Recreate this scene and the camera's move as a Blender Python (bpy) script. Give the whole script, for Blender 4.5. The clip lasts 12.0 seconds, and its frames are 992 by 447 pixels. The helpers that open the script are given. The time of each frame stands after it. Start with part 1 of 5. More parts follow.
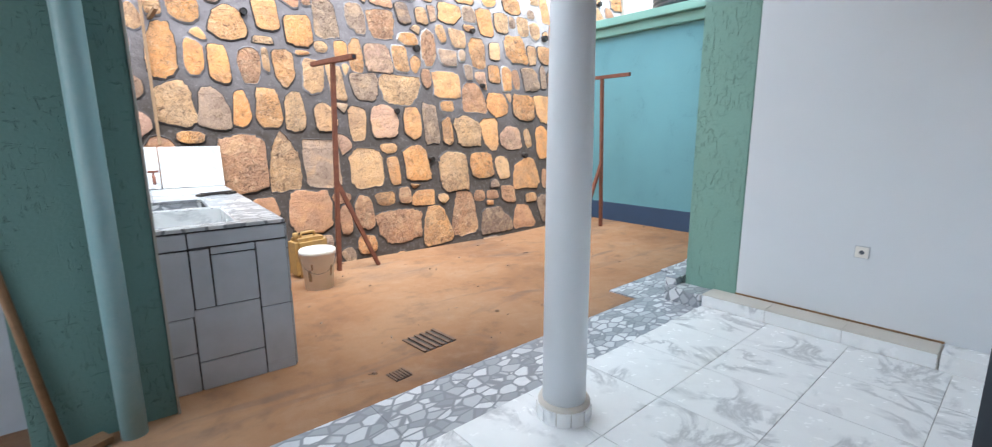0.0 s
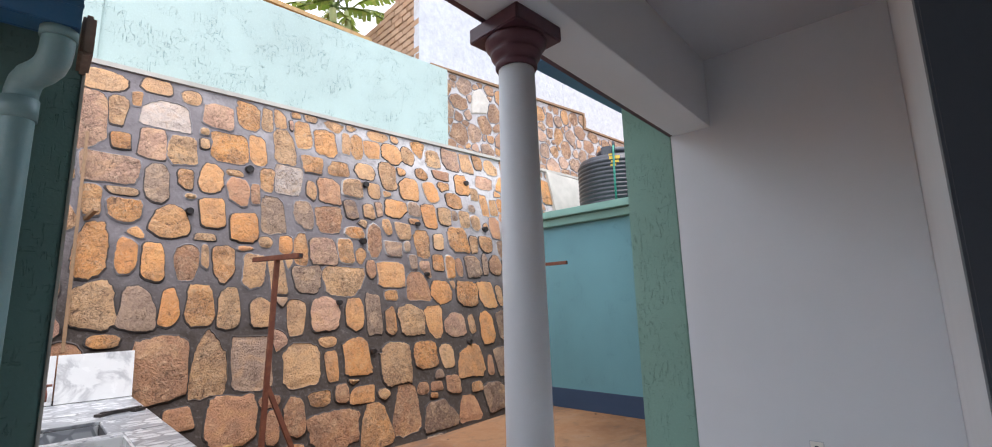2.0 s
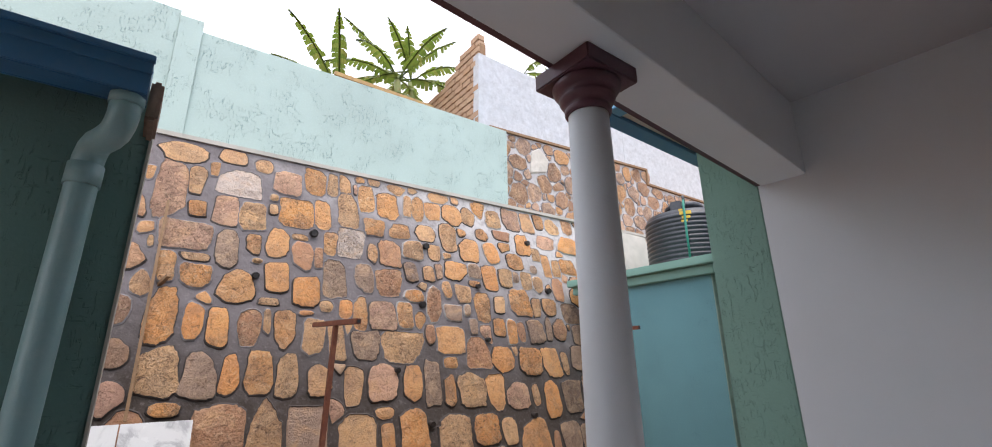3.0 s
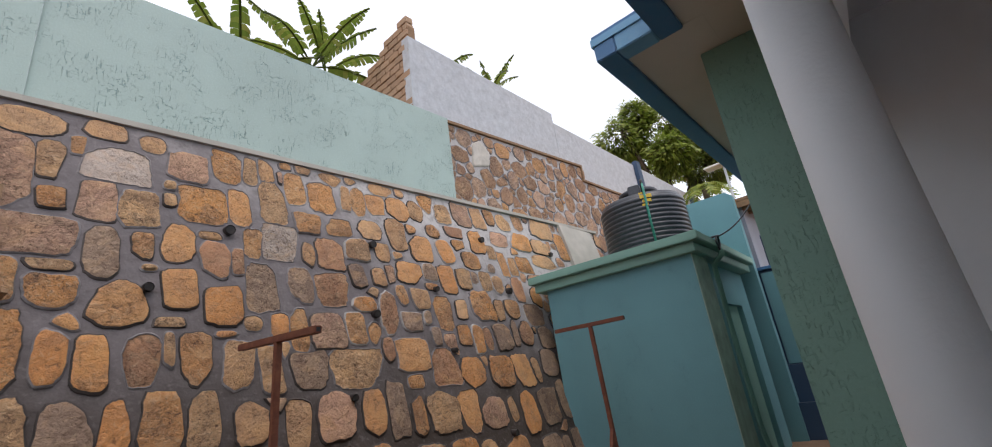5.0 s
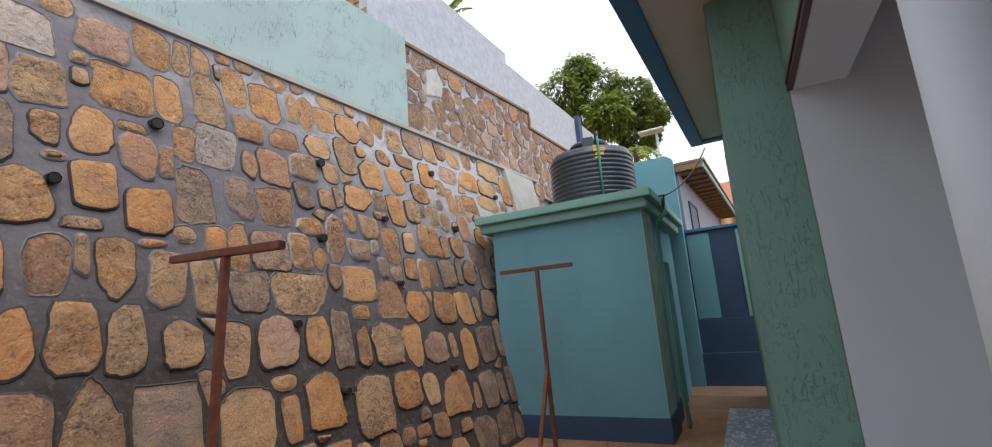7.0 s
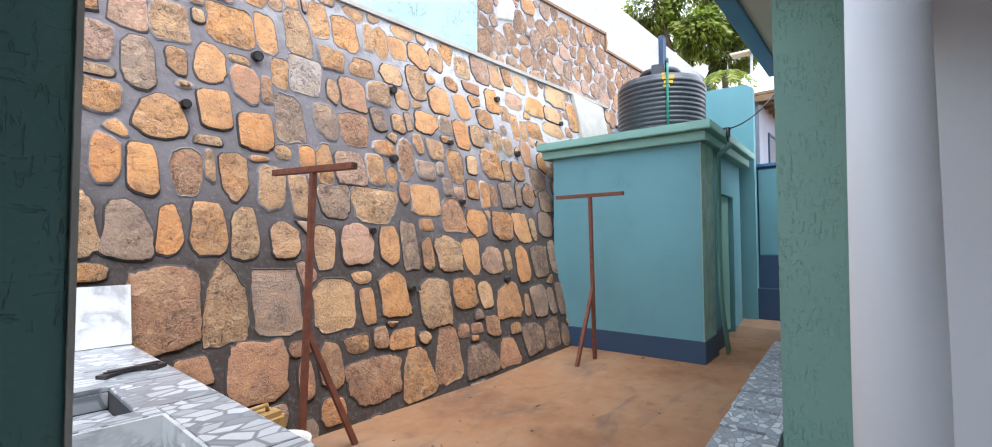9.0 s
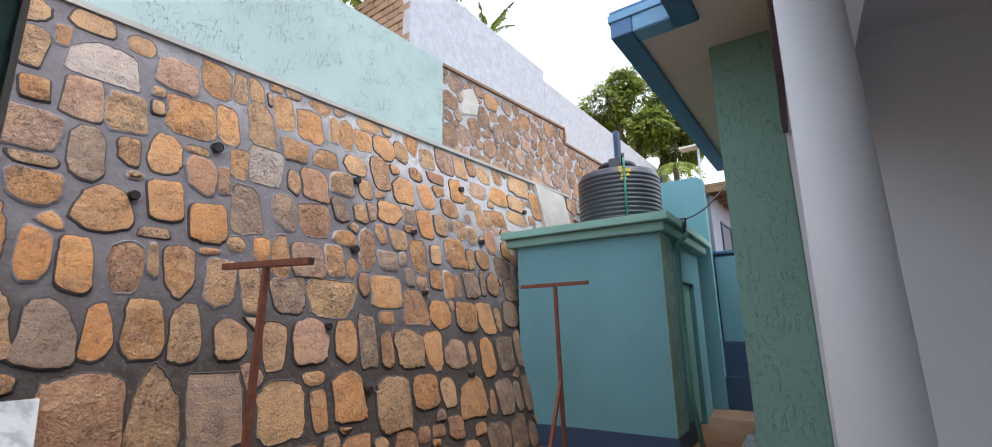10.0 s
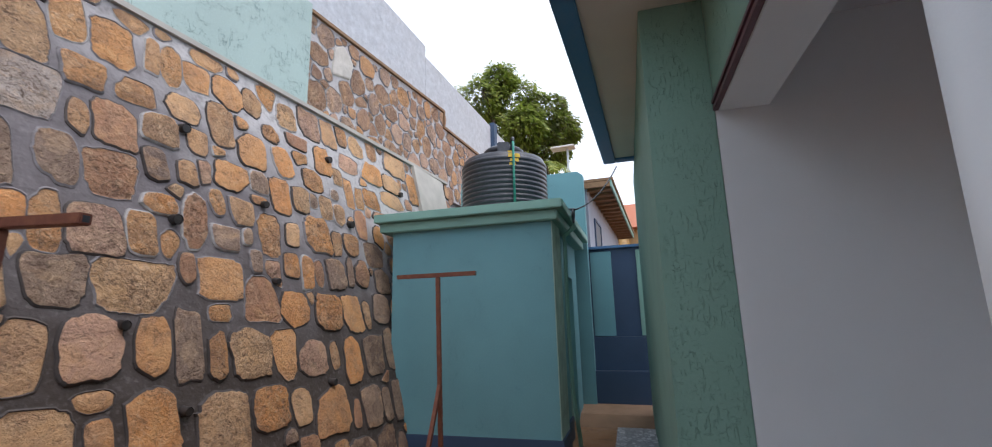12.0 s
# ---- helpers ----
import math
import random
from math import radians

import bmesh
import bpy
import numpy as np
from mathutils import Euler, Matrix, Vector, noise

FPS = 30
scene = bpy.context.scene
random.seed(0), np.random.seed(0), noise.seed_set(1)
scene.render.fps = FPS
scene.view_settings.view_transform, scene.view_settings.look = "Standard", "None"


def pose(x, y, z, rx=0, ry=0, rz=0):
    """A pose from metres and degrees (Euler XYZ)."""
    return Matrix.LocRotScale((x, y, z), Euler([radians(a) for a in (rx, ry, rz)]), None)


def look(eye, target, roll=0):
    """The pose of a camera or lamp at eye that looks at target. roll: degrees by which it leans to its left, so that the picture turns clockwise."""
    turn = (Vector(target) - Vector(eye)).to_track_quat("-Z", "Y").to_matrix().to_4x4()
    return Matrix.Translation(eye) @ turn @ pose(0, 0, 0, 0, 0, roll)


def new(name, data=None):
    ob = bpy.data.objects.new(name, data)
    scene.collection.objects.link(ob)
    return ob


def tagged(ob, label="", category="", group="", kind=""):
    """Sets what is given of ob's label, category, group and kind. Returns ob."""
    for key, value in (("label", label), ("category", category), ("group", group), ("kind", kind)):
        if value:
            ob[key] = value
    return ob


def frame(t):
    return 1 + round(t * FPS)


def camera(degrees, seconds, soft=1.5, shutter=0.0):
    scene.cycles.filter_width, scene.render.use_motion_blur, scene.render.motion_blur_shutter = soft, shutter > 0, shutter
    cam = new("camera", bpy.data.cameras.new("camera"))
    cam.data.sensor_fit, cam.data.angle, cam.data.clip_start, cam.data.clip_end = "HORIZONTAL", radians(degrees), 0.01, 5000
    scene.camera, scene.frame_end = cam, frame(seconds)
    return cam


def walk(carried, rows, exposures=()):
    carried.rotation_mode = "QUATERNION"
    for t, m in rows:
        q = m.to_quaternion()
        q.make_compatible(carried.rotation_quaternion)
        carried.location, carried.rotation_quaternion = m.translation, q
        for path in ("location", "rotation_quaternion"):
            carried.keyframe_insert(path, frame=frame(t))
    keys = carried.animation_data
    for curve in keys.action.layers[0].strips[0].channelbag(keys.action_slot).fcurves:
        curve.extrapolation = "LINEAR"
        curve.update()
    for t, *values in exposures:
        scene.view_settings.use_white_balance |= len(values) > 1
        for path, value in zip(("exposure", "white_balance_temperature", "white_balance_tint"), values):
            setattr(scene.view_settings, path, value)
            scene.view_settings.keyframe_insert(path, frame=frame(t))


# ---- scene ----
cam = camera(92.7, 12.0, soft=1.0, shutter=0.12)
PATH = [
    (0, (0.065, 0.012, 1.34), (1.244, 1.584, 0.966), -0.3),
    (0.5, (0.038, 0.082, 1.418), (1.529, 1.409, 1.293), 0.9),
    (1, (0.018, 0.07, 1.484), (1.51, 1.402, 1.533), 0.3),
    (1.5, (0.0, 0.048, 1.524), (1.447, 1.406, 1.772), -1.7),
    (2, (0.01, 0.065, 1.547), (1.39, 1.472, 1.883), -1.6),
    (2.5, (0.057, 0.129, 1.576), (1.31, 1.615, 2.047), -1.1),
    (3, (0.153, 0.301, 1.609), (1.313, 1.82, 2.199), -0.9),
    (3.2, (0.189, 0.405, 1.591), (1.347, 1.924, 2.184), -1.7),
    (4.8, (0.243, 1.415, 1.525), (1.614, 2.719, 2.175), -7.8),
    (5, (0.23, 1.524, 1.541), (1.676, 2.745, 2.188), -8.1),
    (5.5, (0.242, 1.736, 1.557), (1.794, 2.774, 2.275), -5.8),
    (6, (0.29, 1.977, 1.571), (1.914, 2.829, 2.368), -6.7),
    (6.5, (0.232, 2.036, 1.569), (1.887, 2.907, 2.278), -5.4),
    (7, (0.118, 2.013, 1.539), (1.803, 3.016, 1.931), -4.4),
    (7.5, (0.069, 1.839, 1.511), (1.621, 3.088, 1.689), -1.2),
    (7.7, (0.055, 1.769, 1.5), (1.56, 3.08, 1.624), 0.0),
    (9.3, (-0.091, 1.521, 1.509), (1.425, 2.824, 1.585), -0.3),
    (9.5, (-0.087, 1.535, 1.544), (1.446, 2.81, 1.7), -0.5),
    (10, (-0.028, 1.574, 1.595), (1.548, 2.73, 2.018), -1.0),
    (10.5, (0.046, 1.609, 1.646), (1.623, 2.704, 2.209), -3.3),
    (11, (0.137, 1.7, 1.636), (1.723, 2.775, 2.209), -3.9),
    (11.5, (0.308, 1.929, 1.596), (1.971, 2.899, 2.137), -2.8),
    (12, (0.53, 2.208, 1.594), (2.381, 2.853, 1.991), -1.5),
]
EXPOSURES = [(0.0, 1.98, 6200, 8), (0.5, 1.6, 5950, 8), (1.0, 1.41, 5950, 9), (1.5, 1.23, 6250, 13), (2.5, 1.06, 6650, 16), (3.2, 0.78, 6700, 16), (4.8, 0.18, 6800, 16), (5.5, -0.02, 6800, 16), (6.5, -0.12, 6800, 16), (7.0, 0.38, 6500, 14), (7.5, 1.0, 6250, 12), (9.5, 1.38, 6150, 12), (10.0, 0.74, 6350, 14), (10.5, 0.42, 6450, 15), (11.0, 0.3, 6450, 16), (12.0, 0.43, 6350, 15)]
walk(cam, [(t, look(eye, target, roll)) for t, eye, target, roll in PATH], exposures=EXPOSURES)

# ---- light ----
world = bpy.data.worlds.new("overcast_sky")
scene.world = world
world.use_nodes = True
wn = world.node_tree.nodes
wl = world.node_tree.links
wn.clear()
w_out = wn.new("ShaderNodeOutputWorld")
w_add = wn.new("ShaderNodeAddShader")
w_sky = wn.new("ShaderNodeTexSky")
w_sky.sky_type = "NISHITA"
w_sky.sun_disc = False
w_sky.sun_elevation = radians(60)
w_sky.sun_rotation = radians(230)
w_b1 = wn.new("ShaderNodeBackground")
w_b1.inputs["Strength"].default_value = 0.05
w_b2 = wn.new("ShaderNodeBackground")
w_b2.inputs["Color"].default_value = (0.90, 0.95, 1.0, 1)
w_b2.inputs["Strength"].default_value = 1.0
wl.new(w_sky.outputs[0], w_b1.inputs["Color"])
wl.new(w_b1.outputs[0], w_add.inputs[0])
wl.new(w_b2.outputs[0], w_add.inputs[1])
wl.new(w_add.outputs[0], w_out.inputs["Surface"])
sun_data = bpy.data.lights.new("sun", "SUN")
sun_data.energy = 1.15
sun_data.angle = radians(40)
sun_data.color = (1.0, 0.95, 0.88)
sun = new("sun", sun_data)
sun.matrix_world = look((-1.0, -3.0, 9), (0, 0, 0))

# ---- materials ----


class Mat:
    """A principled material with a few node helpers."""

    def __init__(self, name, rough=0.7, metal=0.0):
        self.m = bpy.data.materials.new(name)
        self.m.use_nodes = True
        self.n, self.l = self.m.node_tree.nodes, self.m.node_tree.links
        self.b = self.n["Principled BSDF"]
        self.b.inputs["Roughness"].default_value = rough
        self.b.inputs["Metallic"].default_value = metal
        self.tc = self.n.new("ShaderNodeTexCoord")

    def coords(self, scale=(1, 1, 1), rot=(0, 0, 0), shift=None):
        mp = self.n.new("ShaderNodeMapping")
        mp.inputs["Scale"].default_value = scale
        mp.inputs["Rotation"].default_value = rot
        src = self.tc.outputs["Object"]
        self.l.new(src, mp.inputs["Vector"])
        if shift is not None:
            self.l.new(shift, mp.inputs["Location"])
        return mp.outputs[0]

    def noise(self, scale, detail=4, rough=0.55, vec=None, dist=0.0):
        t = self.n.new("ShaderNodeTexNoise")
        t.inputs["Scale"].default_value = scale
        t.inputs["Detail"].default_value = detail
        t.inputs["Roughness"].default_value = rough
        t.inputs["Distortion"].default_value = dist
        self.l.new(vec if vec is not None else self.tc.outputs["Object"], t.inputs["Vector"])
        return t.outputs["Fac"]

    def voronoi(self, scale, feature="F1", vec=None, out="Distance", rnd=1.0):
        t = self.n.new("ShaderNodeTexVoronoi")
        t.feature = feature
        t.inputs["Scale"].default_value = scale
        t.inputs["Randomness"].default_value = rnd
        self.l.new(vec if vec is not None else self.tc.outputs["Object"], t.inputs["Vector"])
        return t.outputs[out]

    def ramp(self, fac, stops):
        r = self.n.new("ShaderNodeValToRGB")
        e = r.color_ramp.elements
        while len(e) < len(stops):
            e.new(0.5)
        for el, (p, c) in zip(e, stops):
            el.position = p
            el.color = (*c, 1) if len(c) == 3 else c
        self.l.new(fac, r.inputs[0])
        return r.outputs[0]

    def grey(self, fac, a, b, lo=0.0, hi=1.0):
        r = self.n.new("ShaderNodeMapRange")
        r.inputs["From Min"].default_value, r.inputs["From Max"].default_value = a, b
        r.inputs["To Min"].default_value, r.inputs["To Max"].default_value = lo, hi
        self.l.new(fac, r.inputs["Value"])
        return r.outputs[0]

    def mix(self, fac, a, b, mode="MIX"):
        x = self.n.new("ShaderNodeMix")
        x.data_type, x.blend_type = "RGBA", mode
        for sock, val in ((x.inputs[0], fac), (x.inputs[6], a), (x.inputs[7], b)):
            if isinstance(val, (int, float)):
                sock.default_value = val
            elif isinstance(val, tuple):
                sock.default_value = (*val, 1)
            else:
                self.l.new(val, sock)
        return x.outputs[2]

    def math(self, op, a, b=0.0):
        x = self.n.new("ShaderNodeMath")
        x.operation = op
        for sock, val in zip(x.inputs, (a, b)):
            if isinstance(val, (int, float)):
                sock.default_value = val
            else:
                self.l.new(val, sock)
        return x.outputs[0]

    def random(self):
        return self.n.new("ShaderNodeObjectInfo").outputs["Random"]

    def color(self, c):
        if isinstance(c, tuple):
            self.b.inputs["Base Color"].default_value = (*c, 1)
        else:
            self.l.new(c, self.b.inputs["Base Color"])
        return self

    def rough(self, r):
        self.l.new(r, self.b.inputs["Roughness"])
        return self

    def bump(self, h, dist=0.01, strength=1.0):
        b = self.n.new("ShaderNodeBump")
        b.inputs["Distance"].default_value = dist
        b.inputs["Strength"].default_value = strength
        self.l.new(h, b.inputs["Height"])
        last = self.b.inputs["Normal"]
        if last.is_linked:
            self.l.new(last.links[0].from_socket, b.inputs["Normal"])
        self.l.new(b.outputs[0], last)
        return self


def stucco(name, base, dark, scratch=0.6, spread=0.46, depth=0.008):
    """Painted render with short trowel gouges."""
    k = Mat(name, 0.75)
    big = k.noise(0.9, 3)
    fine = k.noise(60, 3)
    a = k.noise(1.0, 2, 0.6, k.coords((70, 70, 14)), 0.6)
    c = k.noise(1.0, 2, 0.6, k.coords((17, 17, 66)), 0.7)
    clump = k.grey(k.noise(3.6, 4), spread, spread + 0.12)
    ga = k.grey(a, 0.60, 0.65)
    gc = k.grey(c, 0.64, 0.68)
    g = k.math("MULTIPLY", k.math("MAXIMUM", ga, gc), clump)
    col = k.mix(k.grey(big, 0.3, 0.7), base, tuple(v * 0.86 for v in base))
    col = k.mix(k.math("MULTIPLY", g, scratch), col, dark)
    col = k.mix(k.math("MULTIPLY", k.grey(fine, 0.5, 0.8), 0.25), col, tuple(min(1, v * 1.25) for v in base))
    k.color(col)
    k.bump(k.math("SUBTRACT", k.math("MULTIPLY", fine, 0.25), g), depth, 0.9)
    return k.m


def plaster(name, base, var=0.9, bumps=0.004, rough=0.7, scale=1.4):
    k = Mat(name, rough)
    big, fine = k.noise(scale, 4), k.noise(90, 3)
    col = k.mix(k.grey(big, 0.3, 0.72), base, tuple(v * var for v in base))
    k.color(col)
    k.bump(k.math("ADD", k.math("MULTIPLY", fine, 0.3), k.noise(7, 3)), bumps, 0.6)
    return k.m


def stone_material(name, tone=1.0, tones=None):
    """Flat orange, tan and grey sandstone, each piece of its own tone, some smooth and some rough-hewn."""
    k = Mat(name, 0.86)
    rnd = k.random()
    base = k.ramp(rnd, [(0.0, (0.36, 0.29, 0.24)), (0.06, (0.67, 0.31, 0.105)), (0.14, (0.50, 0.285, 0.195)), (0.22, (0.72, 0.345, 0.115)), (0.30, (0.27, 0.17, 0.12)), (0.38, (0.65, 0.375, 0.20)), (0.46, (0.48, 0.28, 0.215)),
                        (0.54, (0.70, 0.31, 0.10)), (0.62, (0.38, 0.29, 0.24)), (0.70, (0.69, 0.335, 0.10)), (0.78, (0.34, 0.20, 0.135)), (0.86, (0.64, 0.32, 0.155)), (0.94, (0.36, 0.28, 0.24)), (1.0, (0.66, 0.345, 0.155))])
    if tones:
        base = k.ramp(rnd, [(i / (len(tones) - 1), c) for i, c in enumerate(tones)])
    base = k.mix(1.0 - tone, base, (0.30, 0.205, 0.165))
    comb = k.n.new("ShaderNodeCombineXYZ")
    for i in range(3):
        k.l.new(k.math("MULTIPLY", rnd, 37.0 + 11 * i), comb.inputs[i])
    v = k.coords((1, 1, 1), (0, 0, 0), comb.outputs[0])
    hewn = k.grey(k.math("FRACT", k.math("MULTIPLY", rnd, 17.3)), 0.15, 0.7, 0.42, 1.0)
    big, mid, fine = k.noise(4.5, 4, 0.6, v, 0.5), k.noise(15, 6, 0.72, v, 1.2), k.noise(60, 4, 0.65, v)
    crack = k.noise(6, 4, 0.6, v, 1.4)
    col = k.mix(k.math("MULTIPLY", k.grey(big, 0.45, 0.66), 0.6), base, k.mix(0.5, base, (0.36, 0.235, 0.17)))
    col = k.mix(k.math("MULTIPLY", k.grey(big, 0.47, 0.3), 0.7), col, k.mix(0.6, base, (0.76, 0.44, 0.20)))
    # Pale ridges and dark hollows: relief shading mixed into the stone colour.
    col = k.mix(k.math("MULTIPLY", k.math("MULTIPLY", k.grey(mid, 0.54, 0.64), hewn), 0.65), col, (0.72, 0.50, 0.32))
    col = k.mix(k.math("MULTIPLY", k.math("MULTIPLY", k.grey(mid, 0.46, 0.35), hewn), 0.85), col, (0.18, 0.10, 0.065))
    col = k.mix(k.math("MULTIPLY", k.grey(fine, 0.56, 0.70), 0.22), col, (0.30, 0.18, 0.11))
    line = k.math("MULTIPLY", k.grey(k.math("ABSOLUTE", k.math("SUBTRACT", crack, 0.5)), 0.0, 0.007, 1.0, 0.0), k.grey(big, 0.52, 0.58))
    col = k.mix(k.math("MULTIPLY", line, 0.6), col, (0.16, 0.095, 0.065))
    # broken flakes: stepped plates, raised ones painted paler, low ones and edges shaded dark
    warp = k.n.new("ShaderNodeVectorMath")
    warp.operation = "MULTIPLY_ADD"
    wob = k.n.new("ShaderNodeTexNoise")
    wob.inputs["Scale"].default_value = 9.0
    wob.inputs["Detail"].default_value = 3.0
    k.l.new(v, wob.inputs["Vector"])
    k.l.new(wob.outputs["Color"], warp.inputs[0])
    warp.inputs[1].default_value = (0.16, 0.16, 0.16)
    k.l.new(v, warp.inputs[2])
    sep = k.n.new("ShaderNodeSeparateColor")
    k.l.new(k.voronoi(7.5, "F1", warp.outputs[0], "Color"), sep.inputs[0])
    flake = sep.outputs[0]
    rim = k.math("MULTIPLY", k.grey(k.voronoi(7.5, "DISTANCE_TO_EDGE", warp.outputs[0]), 0.0, 0.05, 1.0, 0.0), hewn)
    col = k.mix(k.math("MULTIPLY", k.math("MULTIPLY", k.grey(flake, 0.55, 0.95), hewn), 0.35), col, (0.70, 0.47, 0.29))
    col = k.mix(k.math("MULTIPLY", k.math("MULTIPLY", k.grey(flake, 0.4, 0.05), hewn), 0.35), col, (0.26, 0.16, 0.115))
    col = k.mix(k.math("MULTIPLY", k.math("MULTIPLY", rim, k.grey(big, 0.46, 0.60)), 0.5), col, (0.15, 0.11, 0.075))
    graze = k.noise(1.0, 4, 0.7, k.coords((34, 34, 11), (0.5, 0.2, 0.6), comb.outputs[0]), 1.5)
    # Chisel marks: their shade is darkened into the colour as well as bumped.
    cut = k.math("MULTIPLY", k.math("MULTIPLY", k.grey(graze, 0.42, 0.36), k.grey(hewn, 0.4, 0.85)), k.grey(big, 0.36, 0.53))
    col = k.mix(k.math("MULTIPLY", cut, 0.85), col, (0.15, 0.085, 0.055))
    col = k.mix(k.math("MULTIPLY", k.math("MULTIPLY", k.grey(graze, 0.56, 0.66), k.grey(hewn, 0.5, 0.95)), 0.45), col, k.mix(0.55, base, (0.85, 0.68, 0.48)))
    pit = k.math("MULTIPLY", k.grey(k.noise(15, 5, 0.75, v, 1.0), 0.37, 0.31), k.grey(big, 0.42, 0.58, 0.2, 1.0))
    col = k.mix(k.math("MULTIPLY", pit, 0.8), col, (0.12, 0.07, 0.045))
    k.color(col)
    relief = k.math("ADD", k.math("MULTIPLY", k.math("MULTIPLY", mid, hewn), 0.7), k.math("MULTIPLY", fine, 0.16))
    relief = k.math("ADD", relief, k.math("MULTIPLY", k.math("MULTIPLY", flake, hewn), 0.28))
    k.bump(k.math("SUBTRACT", relief, k.math("ADD", k.math("MULTIPLY", line, 0.25), k.math("ADD", k.math("MULTIPLY", pit, 0.12), k.math("MULTIPLY", cut, 0.2)))), 0.1, 1.0)
    return k.m


def mortar_material(name):
    """Grey-violet mortar, dark low down and paler towards the upper far end of the wall."""
    k = Mat(name, 0.9)
    sep = k.n.new("ShaderNodeSeparateXYZ")
    k.l.new(k.tc.outputs["Object"], sep.inputs[0])
    blot = k.noise(2.2, 4)
    zone = k.math("ADD", sep.outputs[2], k.math("MULTIPLY", blot, 1.6))
    col = k.mix(k.grey(zone, 2.1, 3.2), (0.060, 0.046, 0.039), (0.18, 0.16, 0.165))
    h = k.math("ADD", k.math("MULTIPLY", sep.outputs[2], 0.3), k.math("MULTIPLY", sep.outputs[0], 0.13))
    h = k.math("ADD", h, k.math("MULTIPLY", blot, 0.6))
    col = k.mix(k.grey(h, 1.6, 2.0), col, (0.50, 0.475, 0.47))
    col = k.mix(k.math("MULTIPLY", k.grey(k.noise(11, 5, 0.65), 0.5, 0.72), 0.5), col, (0.10, 0.085, 0.085))
    col = k.mix(k.math("MULTIPLY", k.grey(k.noise(30, 4), 0.55, 0.75), 0.25), col, (0.36, 0.33, 0.32))
    k.color(col)
    k.bump(k.math("ADD", k.noise(7, 3), k.math("MULTIPLY", k.noise(60, 3), 0.12)), 0.022, 1.0)
    return k.m


def marble_material(name):
    k = Mat(name, 0.18)
    rnd = k.random()
    comb = k.n.new("ShaderNodeCombineXYZ")
    for i in range(3):
        k.l.new(k.math("MULTIPLY", rnd, 23.0 + 9 * i), comb.inputs[i])
    v = k.coords((1, 1, 1), (0.3, 0.2, 0.7), comb.outputs[0])
    n1 = k.noise(2.2, 6, 0.6, v, 1.2)
    vein = k.grey(k.math("ABSOLUTE", k.math("SUBTRACT", n1, 0.5)), 0.0, 0.06, 1.0, 0.0)
    patch = k.grey(k.noise(2.6, 3, 0.5, v), 0.47, 0.56)
    veins = k.math("MULTIPLY", vein, patch)
    col = k.mix(k.math("MULTIPLY", veins, 0.75), (0.82, 0.83, 0.83), (0.42, 0.43, 0.45))
    col = k.mix(k.math("MULTIPLY", k.grey(k.noise(9, 4, 0.6, v), 0.45, 0.75), 0.2), col, (0.6, 0.61, 0.63))
    k.color(col)
    k.rough(k.grey(k.noise(14, 3), 0.3, 0.7, 0.12, 0.3))
    return k.m


def pebble_material(name):
    """Glazed tile printed with pale pebbles on grey."""
    k = Mat(name, 0.3)
    v = k.coords((1, 1.6, 1))
    edge = k.voronoi(10, "DISTANCE_TO_EDGE", v)
    cid = k.voronoi(10, "F1", v, "Color")
    sep = k.n.new("ShaderNodeSeparateColor")
    k.l.new(cid, sep.inputs[0])
    stones = k.ramp(sep.outputs[0], [(0.0, (0.25, 0.27, 0.30)), (0.35, (0.36, 0.38, 0.41)), (0.6, (0.58, 0.60, 0.62)), (1.0, (0.80, 0.81, 0.82))])
    stones = k.mix(k.math("MULTIPLY", k.noise(30, 4), 0.4), stones, (0.3, 0.32, 0.34))
    k.color(k.mix(k.grey(edge, 0.05, 0.11), (0.23, 0.245, 0.27), stones))
    return k.m


def earth_material(name):
    k = Mat(name, 0.9)
    big, mid, fine = k.noise(0.7, 5), k.noise(5, 6, 0.65), k.noise(120, 4, 0.7)
    col = k.ramp(big, [(0.30, (0.20, 0.098, 0.048)), (0.45, (0.285, 0.142, 0.067)), (0.57, (0.32, 0.178, 0.094)), (0.7, (0.215, 0.130, 0.084))])
    col = k.mix(k.math("MULTIPLY", k.grey(mid, 0.5, 0.75), 0.5), col, (0.36, 0.235, 0.155))
    col = k.mix(k.math("MULTIPLY", k.grey(mid, 0.45, 0.3), 0.5), col, (0.13, 0.078, 0.05))
    col = k.mix(k.math("MULTIPLY", k.grey(fine, 0.6, 0.75), 0.3), col, (0.14, 0.1, 0.07))
    damp = k.noise(1.0, 5, 0.6, k.coords((0.9, 2.6, 1), (0, 0, 0.5)), 0.8)
    col = k.mix(k.math("MULTIPLY", k.grey(damp, 0.55, 0.68), 0.6), col, (0.12, 0.085, 0.07))
    k.color(col)
    k.bump(k.math("ADD", k.math("MULTIPLY", mid, 0.6), k.math("MULTIPLY", fine, 0.35)), 0.012, 0.7)
    return k.m


def painted_metal(name, base, rust, amount=0.5, rough=0.5, metal=0.0):
    k = Mat(name, rough, metal)
    k.color(k.mix(k.math("MULTIPLY", k.grey(k.noise(14, 5, 0.7), 0.45, 0.65), amount), base, rust))
    k.bump(k.noise(80, 3), 0.002, 0.5)
    return k.m


